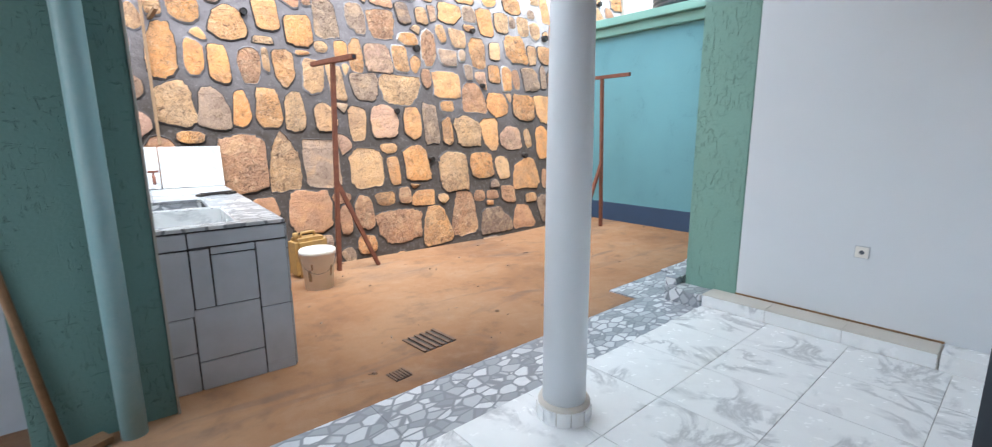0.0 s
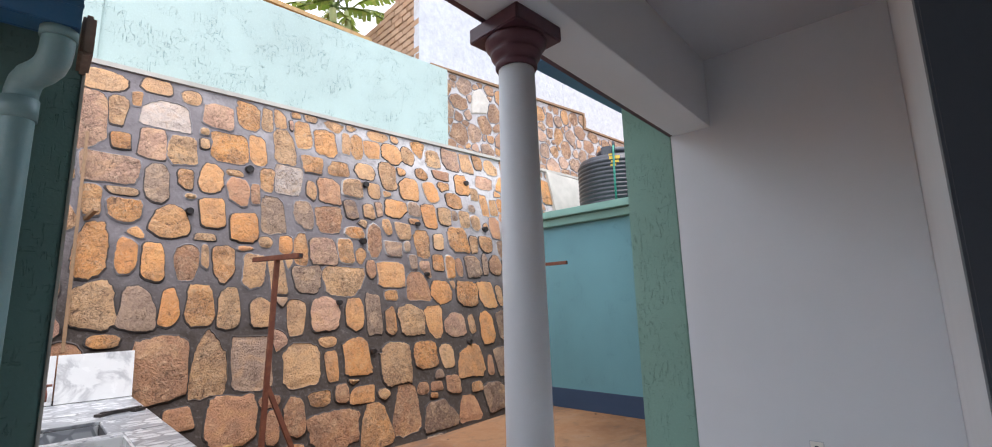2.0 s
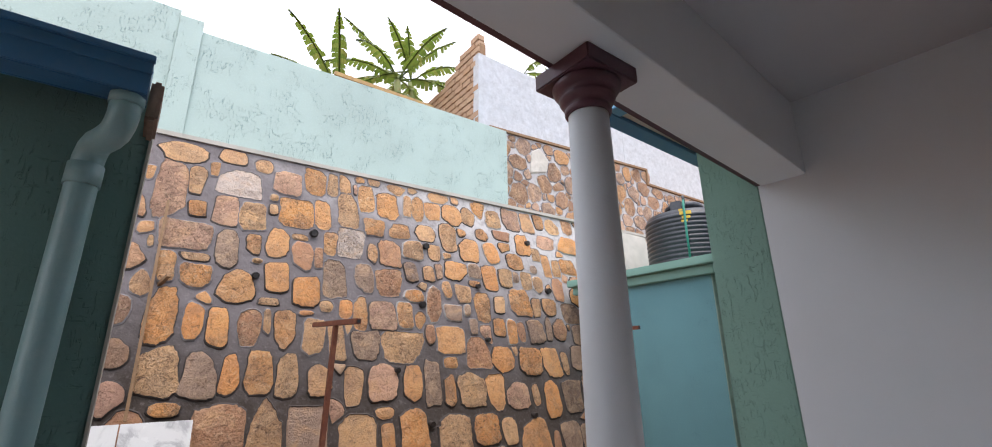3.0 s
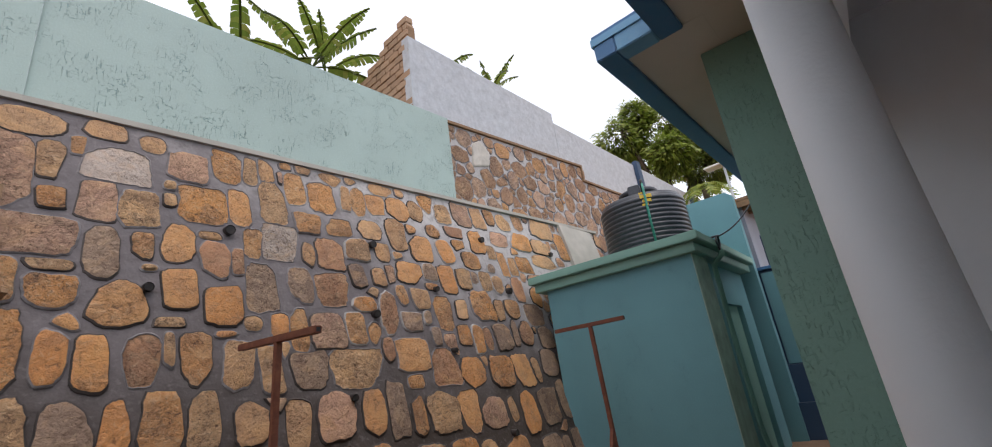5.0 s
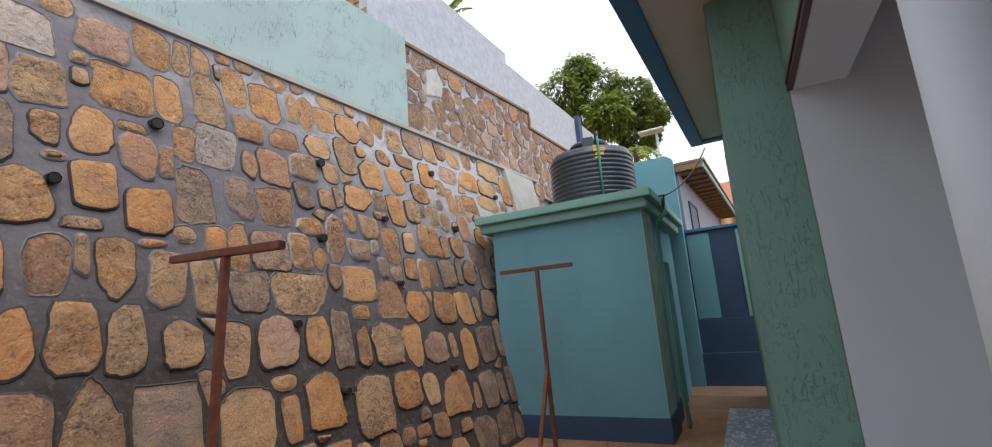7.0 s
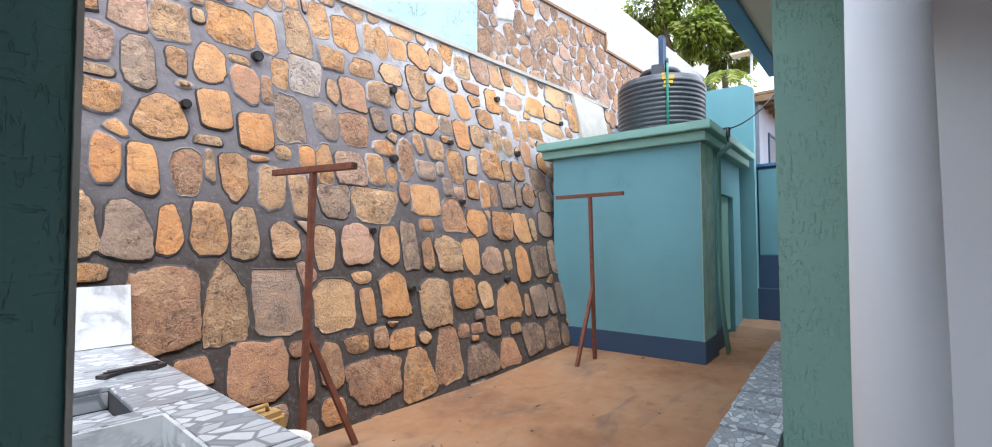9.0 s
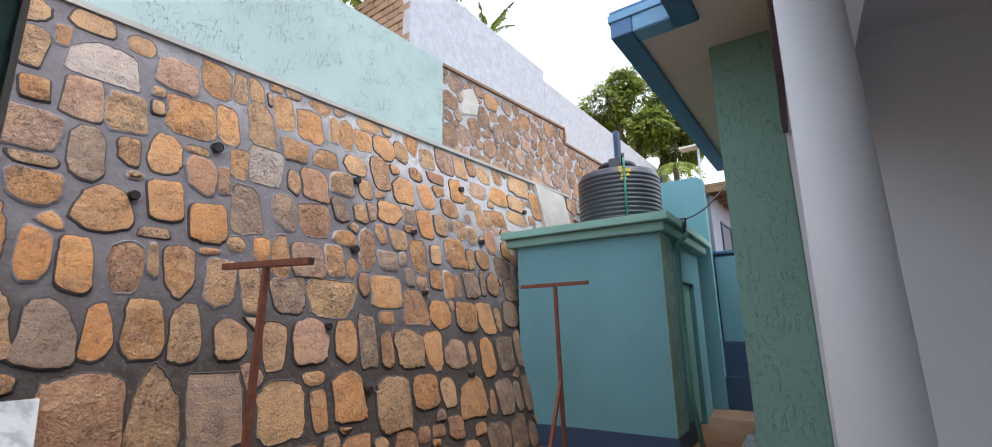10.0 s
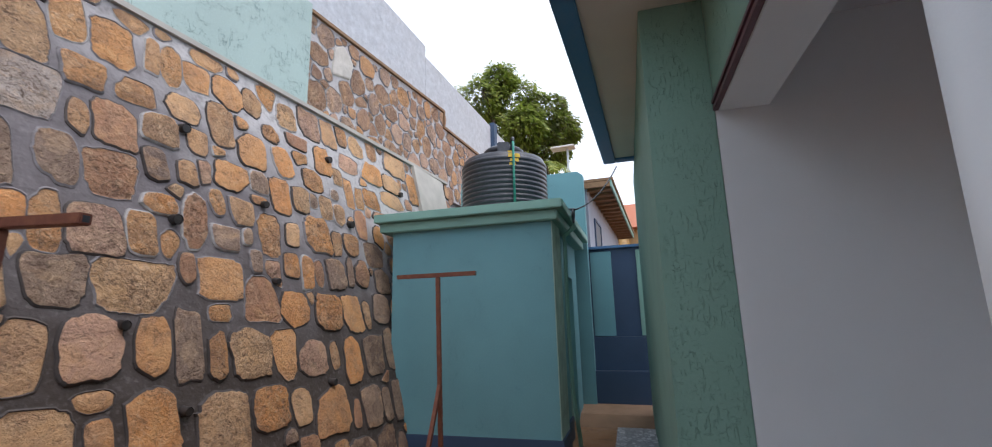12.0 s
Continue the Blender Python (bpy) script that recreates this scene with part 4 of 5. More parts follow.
def banana(name, loc, n, height, spread, seed, label, green):
    """A banana plant: a stalk and arching leaves torn into strips."""
    rnd = random.Random(seed)
    ob = empty(name, label, "banana plant", pose(*loc), "banana plants")
    part("stalk", tube(bmesh.new(), [(0, 0, 4.08 - loc[2]), (0.02, 0, height * 0.3), (0.0, 0.03, height * 0.5)], 0.07, 10), M_STALK, ob)
    for k in range(n):
        a = 2 * math.pi * k / n + rnd.uniform(-0.5, 0.5)
        lift = rnd.uniform(0.35, 1.35)
        length = height * rnd.uniform(0.75, 1.15)
        out = Vector((math.cos(a), math.sin(a), 0))
        side = Vector((-math.sin(a), math.cos(a), 0))
        bm = bmesh.new()
        steps = 18
        mid = []
        for i in range(steps + 1):
            s = i / steps
            r = spread * s * (0.35 + 0.65 * math.cos(min(lift, 1.45)))
            z = height * 0.5 + length * (s * math.sin(lift) * 0.85 - 0.55 * s * s * (1.3 - lift * 0.7))
            mid.append(Vector((0, 0, z)) + out * (r * length * 0.9))
        for i in range(steps):
            s = i / steps
            w = 0.18 * math.sin(math.pi * min(1.0, 0.12 + s * 0.9)) * height * 0.42
            if s < 0.12:
                continue
            for sg in (-1, 1):
                if rnd.random() < 0.08:
                    continue
                droop = rnd.uniform(0.3, 0.95) * w
                w2 = w * rnd.uniform(0.88, 1.04)
                cut = rnd.uniform(0.55, 0.97)
                p, q = mid[i], mid[i + 1]
                e1 = p + sg * side * w2 - Vector((0, 0, droop)) + (q - p) * 0.5
                e2 = p.lerp(q, cut) + sg * side * w2 * 0.97 - Vector((0, 0, droop * 0.9)) + (q - p) * 0.5
                m1 = p + sg * side * w2 * 0.5 - Vector((0, 0, droop * 0.22)) + (q - p) * 0.2
                m2 = q + sg * side * w2 * 0.5 - Vector((0, 0, droop * 0.22)) + (q - p) * 0.2
                v = [bm.verts.new(c) for c in (p, q, m2, m1)]
                bm.faces.new(v)
                bm.faces.new((v[3], v[2], bm.verts.new(e2), bm.verts.new(e1)))
        tube(bm, mid, 0.018, 5, False)
        part("leaf", bm, green, ob)
    return ob


M_STALK = painted_metal("banana_stalk", (0.20, 0.24, 0.08), (0.25, 0.17, 0.07), 0.6, 0.6)
M_BANANA = leaf_material("banana_leaf", (0.06, 0.09, 0.02), (0.12, 0.165, 0.035), (0.27, 0.23, 0.085))
banana("banana_plant", (3.75, 8.3, 6.3), 8, 2.2, 1.0, 4, "banana plant with torn green leaves behind the wall", M_BANANA)
banana("banana_plant", (4.35, 8.9, 6.9), 7, 2.0, 1.0, 9, "banana plant with torn green leaves behind the brick wall", M_BANANA)
banana("banana_plant", (2.6, 8.4, 5.7), 7, 1.9, 1.1, 21, "low banana plant with drooping leaves behind the wall", M_BANANA)
banana("banana_plant", (8.9, 8.3, 8.35), 7, 1.45, 1.0, 14, "banana plant rising above the grey wall", M_BANANA)
banana("banana_plant", (7.15, 8.2, 8.1), 4, 1.5, 0.8, 31, "slender banana plant above the grey wall", M_BANANA)
tagged(part("wooden_rail", boxes((2.2, 4.1, 7.4, 7.46, 6.42, 6.49), (3.6, 3.66, 7.4, 7.46, 5.6, 6.42)), M_JERRY), "orange-brown wooden rail behind the parapet", "rail")
tagged(part("low_shed_roof", boxes((3.3, 4.5, 7.5, 8.6, 6.0, 6.3)), M_WOOD), "small brown shed roof behind the parapet", "roof")

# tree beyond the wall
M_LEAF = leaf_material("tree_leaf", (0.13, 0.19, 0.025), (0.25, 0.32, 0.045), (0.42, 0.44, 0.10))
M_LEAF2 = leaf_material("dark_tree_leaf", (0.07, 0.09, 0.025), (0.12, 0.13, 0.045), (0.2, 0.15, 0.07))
M_BARK = plaster("bark", (0.12, 0.09, 0.06), 0.6, 0.02, 0.9, 6)
tree = empty("tree", "leafy green mango tree behind the boundary wall", "tree", pose(17.5, 7.3, 0))
bm = tube(bmesh.new(), [(0, 0, 0), (0.1, 0, 3), (0, 0.1, 6), (-0.2, 0, 8)], 0.22, 10)
for dx, dy, dz in ((1.2, -1.4, 9.5), (-1.2, 0.8, 10.3), (0.4, 1.3, 10.2), (0.3, -2.0, 8.8)):
    tube(bm, [(0, 0.05, 6.0), (dx * 0.5, dy * 0.5, (6.5 + dz) / 2), (dx, dy, dz)], 0.08, 7)
part("trunk", bm, M_BARK, tree)
rt = random.Random(8)
CLUMPS = [(0, 0, 10.2, 1.3), (-0.8, 1.1, 10.0, 1.2), (0.4, -1.2, 9.5, 1.1), (-0.6, -0.6, 8.7, 1.1), (0.6, 0.8, 9.0, 1.2), (0, 1.9, 9.6, 0.9), (0.2, -1.9, 8.7, 0.8), (-0.4, 0.4, 11.0, 0.8), (0.1, -1.4, 7.9, 0.9)]
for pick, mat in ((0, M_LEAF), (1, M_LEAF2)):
    verts, faces = [], []
    for ci, (cx, cy, cz, cr) in enumerate(CLUMPS):
        for _ in range(2000 if pick == 0 else 1800):
            d = Vector((rt.gauss(0, 1), rt.gauss(0, 1), rt.gauss(0, 1))).normalized()
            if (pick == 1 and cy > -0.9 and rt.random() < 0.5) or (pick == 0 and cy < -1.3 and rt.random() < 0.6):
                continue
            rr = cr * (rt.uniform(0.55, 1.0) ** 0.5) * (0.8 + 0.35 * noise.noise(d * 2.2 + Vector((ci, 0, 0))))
            # Inside the bright clumps the dark leaves paint the crown's inner shade.
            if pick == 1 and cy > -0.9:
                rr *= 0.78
            p = Vector((cx, cy, cz)) + d * rr
            ax = (d + Vector((rt.uniform(-0.7, 0.7), rt.uniform(-0.7, 0.7), -0.9))).normalized()
            sd = ax.orthogonal().normalized() * rt.uniform(0.03, 0.055)
            ln = ax * rt.uniform(0.16, 0.28)
            b = len(verts)
            verts += [p, p + ln * 0.5 + sd, p + ln, p + ln * 0.5 - sd]
            faces.append((b, b + 1, b + 2, b + 3))
    me = bpy.data.meshes.new("crown")
    me.from_pydata([tuple(v) for v in verts], [], faces)
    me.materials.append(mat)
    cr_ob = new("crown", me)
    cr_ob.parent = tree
    tagged(cr_ob, "sunlit green foliage" if pick == 0 else "darker reddish-green foliage, also painting the crown's inner shade", "", "", "stuff")
palm = empty("palm", "spiky palm fronds beside the tree", "palm", pose(15.6, 5.6, 6.0))
part("stem", tube(bmesh.new(), [(0, 0, -6.1), (0, 0, 0.6)], 0.09, 8), M_BARK, palm)
for k in range(11):
    a = 2 * math.pi * k / 11 + 0.2
    bm = bmesh.new()
    o = Vector((math.cos(a), math.sin(a), 0))
    sd = Vector((-math.sin(a), math.cos(a), 0))
    mid = [Vector((0, 0, 0.6)) + o * (0.85 * s) + Vector((0, 0, 0.75 * s - 1.1 * s * s)) for s in [i / 12 for i in range(13)]]
    for i in range(2, 12):
        for sg in (-1, 1):
            bm.faces.new([bm.verts.new(c) for c in (mid[i], mid[i + 1], mid[i + 1] + sg * sd * 0.22 + o * 0.12 - Vector((0, 0, 0.1)))])
    tube(bm, mid, 0.01, 4, False)
    part("frond", bm, M_LEAF, palm)

# ---- pieces: porch tiles, skirting, pebble tiles ----
porch_floor = empty("floor", "white marble-look tiled porch floor", "floor", HOUSE, "", "structure")
for j in range(4):
    for i in range(13):
        u, v = -0.2 - 0.5 * (i + 1), 0.18 - 0.5 * (j + 1)
        v0 = max(v, -1.515)
        bm = boxes((0.0015, 0.4985, v0 - v + 0.0015, 0.4985, -0.012, 0.0), bevel=0.001)
        t = part("tile", bm, M_MARBLE, porch_floor)
        t.matrix_basis = pose(u, v, FLOOR)
skirt = empty("skirting", "low marble-tiled plinth along the porch wall", "skirting", HOUSE, "", "structure")
part("core", boxes((-0.19, 0.0, -1.25, 0.17, FLOOR - 0.02, 0.042)), M_CONCRETE, skirt)
for k in range(3):
    v1 = 0.18 - 0.475 * k
    part("tile", boxes((-0.20, -0.19, v1 - 0.472, v1, FLOOR, 0.041), bevel=0.001), M_MARBLE, skirt)
    part("tile", boxes((-0.203, -0.001, v1 - 0.472, v1, 0.042, 0.05), bevel=0.001), M_SOFFIT, skirt, "cream top tile")
part("base_line", boxes((-0.006, -0.0005, -1.25, 0.0, 0.051, 0.064)), M_WOOD, skirt, "thin brown line along the wall foot")
part("block", boxes((-0.20, -0.001, -1.51, -1.255, FLOOR - 0.01, 0.055), bevel=0.003), M_MARBLE, skirt)
part("corner_step", boxes((-0.22, -0.005, 0.185, 0.5, -0.12, 0.04), bevel=0.004), M_PEBBLE, skirt, "small pebble-print step")
part("corner_step", boxes((-0.12, 0.3, 0.455, 0.55, -0.12, 0.10), bevel=0.004), M_PEBBLE, skirt, "small pebble-print step")

apron = empty("pavement", "strip of grey pebble-print tiles along the porch edge", "pavement", HOUSE, "", "structure")
for i in range(13):
    u1 = -0.385 - 0.5 * i
    zz = ground_z(3.82 + u1) + 0.014
    part("tile", boxes((u1 - 0.4985, u1, 0.182, 0.66, zz - 0.03, zz), bevel=0.001), M_PEBBLE, apron)
part("tile", boxes((-0.383, -0.002, 0.182, 0.95, -0.10, -0.072), bevel=0.001), M_PEBBLE, apron)
for i in range(9):
    u0 = 0.0 + 0.5 * i
    zz = ground_z(3.82 + u0 + 0.25) + 0.014
    part("tile", boxes((u0, u0 + 0.4985, 0.42, 0.95, zz - 0.05, zz), bevel=0.001), M_PEBBLE, apron)

# ---- stones ----
# each stone: place along and up the wall, width, height, tone (A: narrower head, V: narrower foot)
BAND_1 = [(1.08, .59, .25, .21, "b"), (1.53, .51, .45, .45, "b"), (1.88, .62, .22, .13, "b"), (1.89, .37, .14, .32, "b"), (2.12, .44, .22, .40, "b"), (2.41, .57, .23, .15, "o"), (2.55, .23, .56, .39, "b"), (2.66, .59, .17, .20, "b"), (2.92, .54, .32, .19, "o"), (3.06, .19, .36, .47, "oA"), (3.50, .30, .34, .53, "bA"), (3.78, .50, .18, .15, "b"), (4.00, .15, .47, .34, "dA"), (4.01, .50, .18, .11, "b"), (4.28, .48, .25, .26, "b"), (4.51, .15, .32, .32, "bA"), (4.70, .40, .22, .14, "o"), (5.02, .65, .13, .30, "b"), (5.02, .23, .40, .39, "d"), (5.48, .24, .32, .39, "d"), (5.59, .66, .17, .35, "g"), (5.79, .17, .19, .28, "d"), (5.83, .68, .21, .44, "g")]
BAND_2 = [(.50, 1.31, .26, .13, "o"), (.93, 1.05, .45, .65, "b"), (1.33, 1.05, .28, .60, "tA"), (1.71, 1.02, .38, .53, "g"), (2.19, 1.46, .20, .40, "t"), (2.23, .94, .41, .47, "t"), (2.53, 1.47, .36, .43, "p"), (2.55, 1.17, .20, .12, "t"), (2.57, .90, .16, .37, "o"), (2.88, .99, .35, .46, "o"), (3.40, 1.38, .16, .40, "o"), (3.41, .86, .47, .54, "t"), (3.74, 1.36, .42, .43, "t"), (3.88, .91, .41, .35, "o"), (4.11, 1.33, .28, .43, "o"), (4.24, .85, .24, .34, "t"), (4.46, 1.27, .37, .37, "p"), (4.66, .76, .48, .47, "oA"), (4.79, 1.26, .13, .28, "t"), (5.08, 1.20, .31, .54, "o"), (5.31, .69, .34, .43, "g"), (5.49, 1.23, .40, .45, "d"), (5.84, 1.27, .20, .49, "g")]
BAND_3 = [(.41, 1.63, .33, .43, "t"), (.73, 1.61, .28, .43, "gA"), (.83, 2.05, .18, .41, "o"), (.98, 1.61, .16, .40, "oA"), (1.11, 2.05, .19, .37, "b"), (1.24, 1.62, .26, .45, "o"), (1.50, 1.58, .22, .43, "t"), (1.75, 1.98, .24, .39, "t"), (1.83, 1.53, .27, .35, "t"), (2.00, 1.92, .18, .40, "t"), (2.34, 1.90, .33, .33, "g"), (2.79, 1.88, .49, .35, "tV"), (2.90, 1.47, .26, .42, "o"), (3.17, 1.47, .22, .57, "g"), (3.19, 2.04, .15, .27, "b"), (3.46, 1.70, .21, .14, "o"), (3.49, 1.98, .42, .35, "o"), (3.91, 1.83, .36, .38, "bA"), (4.30, 1.74, .40, .37, "o"), (4.78, 1.72, .43, .41, "o"), (5.19, 1.70, .36, .43, "o"), (5.47, 1.69, .15, .37, "t"), (5.79, 1.76, .36, .37, "g")]
BAND_4 = [(.36, 2.13, .24, .52, "o"), (.62, 2.10, .17, .37, "o"), (1.27, 2.11, .08, .28, "t"), (1.27, 2.33, .21, .09, "t"), (1.45, 2.06, .23, .41, "o"), (1.88, 2.32, .14, .13, "t"), (2.10, 2.30, .15, .23, "o"), (2.28, 2.26, .16, .35, "o"), (2.56, 2.25, .33, .35, "p"), (2.86, 2.27, .22, .32, "o"), (3.29, 2.44, .23, .46, "b"), (3.57, 2.34, .27, .23, "g"), (3.80, 2.39, .12, .17, "g"), (3.87, 2.17, .14, .23, "g"), (4.08, 2.43, .24, .40, "o"), (4.32, 2.18, .21, .26, "o"), (4.54, 2.13, .19, .36, "o"), (4.72, 2.13, .13, .27, "b"), (5.00, 2.15, .31, .37, "g"), (5.27, 2.19, .12, .36, "g"), (5.50, 2.18, .28, .36, "b"), (5.85, 2.46, .38, .32, "d"), (5.93, 2.12, .31, .32, "g")]
BAND_5 = [(.17, 2.86, .05, .13, "t"), (.32, 2.62, .16, .33, "o"), (.55, 2.74, .27, .09, "t"), (.58, 2.54, .27, .27, "o"), (.83, 2.87, .21, .41, "g"), (.96, 2.47, .32, .35, "oA"), (1.13, 2.77, .13, .08, "t"), (1.34, 2.60, .25, .35, "o"), (1.65, 2.47, .29, .35, "o"), (1.97, 2.66, .26, .45, "g"), (2.34, 2.69, .25, .37, "g"), (2.66, 2.68, .33, .36, "b"), (2.98, 2.85, .19, .28, "d"), (3.00, 2.53, .28, .18, "o"), (3.24, 2.85, .18, .23, "t"), (3.50, 2.66, .16, .25, "o"), (3.76, 2.61, .26, .26, "t"), (4.38, 2.50, .19, .26, "t"), (4.78, 2.56, .39, .41, "o"), (5.10, 2.50, .18, .31, "t"), (5.22, 2.88, .20, .29, "t"), (5.37, 2.53, .30, .28, "o"), (5.65, 2.83, .24, .39, "b")]
BAND_6 = [(.45, 2.97, .46, .30, "p"), (.51, 3.28, .18, .19, "o"), (1.05, 3.29, .28, .34, "t"), (1.08, 2.95, .15, .25, "o"), (1.33, 3.01, .23, .37, "o"), (1.57, 3.12, .17, .08, "t"), (1.60, 2.89, .23, .35, "b"), (1.78, 2.89, .10, .27, "b"), (1.92, 3.09, .15, .29, "o"), (2.17, 3.14, .32, .37, "w"), (2.45, 3.04, .14, .27, "t"), (2.69, 3.07, .31, .36, "b"), (3.03, 3.16, .31, .28, "t"), (3.36, 3.18, .20, .24, "t"), (3.69, 2.94, .37, .28, "o"), (4.01, 2.98, .23, .23, "g"), (4.27, 2.90, .26, .38, "o"), (4.58, 2.93, .26, .29, "t"), (4.82, 3.22, .33, .26, "o"), (5.00, 2.93, .22, .29, "t"), (5.50, 3.24, .17, .38, "o"), (5.72, 3.22, .18, .29, "o"), (6.01, 3.28, .36, .28, "o")]
BAND_7 = [(.25, 3.46, .27, .65, "p"), (.47, 3.61, .15, .36, "t"), (.78, 3.31, .24, .36, "p"), (.89, 3.68, .41, .32, "w"), (1.25, 3.57, .11, .11, "t"), (1.51, 3.42, .38, .37, "o"), (1.82, 3.47, .20, .39, "o"), (2.14, 3.59, .24, .47, "t"), (2.49, 3.40, .28, .25, "o"), (2.85, 3.42, .27, .20, "o"), (3.24, 3.45, .31, .26, "t"), (3.62, 3.44, .28, .41, "t"), (3.96, 3.29, .33, .36, "o"), (4.23, 3.60, .24, .20, "o"), (4.38, 3.31, .28, .35, "o"), (4.63, 3.64, .32, .16, "b"), (5.06, 3.55, .30, .36, "o"), (5.31, 3.41, .17, .21, "t"), (5.60, 3.67, .38, .24, "p"), (6.13, 3.69, .47, .30, "o"), (6.61, 3.39, .62, .24, "t"), (6.64, 3.67, .46, .28, "t"), (7.39, 3.75, .44, .53, "o")]
BAND_8 = [(.30, 3.93, .44, .25, "t"), (.62, 3.80, .10, .20, "o"), (.79, 4.01, .27, .18, "t"), (1.12, 3.97, .19, .18, "t"), (1.39, 3.80, .31, .31, "p"), (1.72, 3.91, .25, .37, "o"), (1.94, 3.92, .13, .32, "t"), (2.10, 3.97, .14, .26, "t"), (2.39, 3.81, .20, .38, "o"), (2.50, 4.09, .19, .14, "t"), (2.69, 3.77, .28, .37, "o"), (2.99, 3.82, .12, .35, "t"), (3.16, 3.82, .19, .40, "o"), (3.40, 3.83, .25, .26, "o"), (3.53, 4.08, .34, .16, "t"), (3.72, 3.83, .35, .32, "o"), (4.02, 3.87, .24, .31, "t"), (4.51, 3.91, .29, .33, "t"), (4.89, 4.00, .34, .43, "p"), (5.23, 3.97, .27, .37, "t"), (5.52, 4.04, .22, .29, "o"), (5.83, 4.00, .33, .30, "t"), (6.86, 4.08, .59, .46, "t")]


def rounded(poly, rnd):
    """Breaks the outline's corners and splits its long sides."""
    out = []
    for i in range(len(poly)):
        p, q = poly[i], poly[(i + 1) % len(poly)]
        d = math.hypot(p[0] - q[0], p[1] - q[1])
        if d < 0.025:
            out.append(((p[0] + q[0]) / 2, (p[1] + q[1]) / 2))
            continue
        k = min(0.3, rnd.uniform(0.012, 0.038) / d)
        n = max(1, int(d * (1 - 2 * k) / 0.038))
        for a in range(n + 1):
            t = k + (1 - 2 * k) * a / n
            out.append((p[0] + (q[0] - p[0]) * t, p[1] + (q[1] - p[1]) * t))
    return out


def stone_verts(poly, rnd, proud):
    """Vertices and faces of a rough stone face standing out of the joint: x along, y up the face, z out."""
    cx, cz = sum(p[0] for p in poly) / len(poly), sum(p[1] for p in poly) / len(poly)
    n = len(poly)
    off = rnd.uniform(0, 50)
    loc = []
    for x, z in poly:
        f = 1 + 0.10 * noise.noise(Vector((x * 7, z * 7, off))) + 0.085 * noise.noise(Vector((x * 26, z * 26, off)))
        loc.append(((x - cx) * f, (z - cz) * f))
    v = []
    rad = sum(math.hypot(x, z) for x, z in loc) / n
    tx, tz = rnd.uniform(-0.012, 0.012), rnd.uniform(-0.012, 0.012)
    sunk = rnd.random() < 0.28
    top = 0.013 if sunk else proud
    rings = ((1 + 0.022 / rad, -0.005), (1 + 0.006 / rad, 0.008), (1.0, 0.001), (0.86, top * 0.9), (0.5, top)) if sunk else ((1.03, -0.005), (1.0, 0.45 * proud), (1 - 0.012 / rad, 0.85 * proud), (1 - 0.035 / rad, proud), (0.45, proud * 1.05))
    for sc, h in rings:
        for x, z in loc:
            e = 0 if h <= -0.001 else (0.006 if sc < 0.95 else 0.003) * noise.noise(Vector((x * sc * 13 + off, z * sc * 13, 3.0)))
            v.append((x * sc, z * sc, h + e + (x * tx + z * tz) * (sc < 0.95)))
    v.append((0, 0, top + 0.006 * noise.noise(Vector((off, 1, 2)))))
    f = []
    for k in range(4):
        for i in range(n):
            j = (i + 1) % n
            f.append((k * n + i, k * n + j, (k + 1) * n + j, (k + 1) * n + i))
    for i in range(n):
        f.append((4 * n + i, 4 * n + (i + 1) % n, 5 * n))
    return cx, cz, v, f, sunk


def island_material(src):
    """The stone material with a random tone for each loose piece of one mesh."""
    m = src.copy()
    m.name = "sandstone_joined"
    nodes, links = m.node_tree.nodes, m.node_tree.links
    geo = nodes.new("ShaderNodeNewGeometry")
    for nd in list(nodes):
        if nd.bl_idname == "ShaderNodeObjectInfo":
            for lk in list(nd.outputs["Random"].links):
                links.new(geo.outputs["Random Per Island"], lk.to_socket)
            nodes.remove(nd)
    return m


def corner_off(poly, rnd):
    """Breaks one corner off a stone."""
    cx, cz = sum(p[0] for p in poly) / len(poly), sum(p[1] for p in poly) / len(poly)
    a = rnd.choice((0.8, 2.3, 3.9, 5.5)) + rnd.uniform(-0.35, 0.35)
    nx, nz = math.cos(a), math.sin(a)
    far = max((p[0] - cx) * nx + (p[1] - cz) * nz for p in poly) * rnd.uniform(0.76, 0.92)
    res = []
    for i in range(len(poly)):
        p, r = poly[i], poly[(i + 1) % len(poly)]
        dp, dr = (p[0] - cx) * nx + (p[1] - cz) * nz - far, (r[0] - cx) * nx + (r[1] - cz) * nz - far
        if dp <= 0:
            res.append(p)
        if dp * dr < 0:
            t = dp / (dp - dr)
            res.append((p[0] + t * (r[0] - p[0]), p[1] + t * (r[1] - p[1])))
    return res


def clearance(x, z, poly):
    """Distance from a point to a convex outline, negative inside."""
    best, inside = 9.0, True
    for i in range(len(poly)):
        (ax, az), (bx, bz) = poly[i], poly[(i + 1) % len(poly)]
        dx, dz = bx - ax, bz - az
        t = max(0.0, min(1.0, ((x - ax) * dx + (z - az) * dz) / (dx * dx + dz * dz + 1e-9)))
        best = min(best, math.hypot(x - ax - t * dx, z - az - t * dz))
        inside = inside and dx * (z - az) - dz * (x - ax) >= 0
    return -best if inside else best


def nearest(x, z, poly):
    """The point of an outline nearest to x, z."""
    best = (9.0, 0.0, 0.0)
    for i in range(len(poly)):
        (ax, az), (bx, bz) = poly[i], poly[(i + 1) % len(poly)]
        dx, dz = bx - ax, bz - az
        t = max(0.0, min(1.0, ((x - ax) * dx + (z - az) * dz) / (dx * dx + dz * dz + 1e-9)))
        px, pz = ax + t * dx, az + t * dz
        best = min(best, (math.hypot(x - px, z - pz), px, pz))
    return best


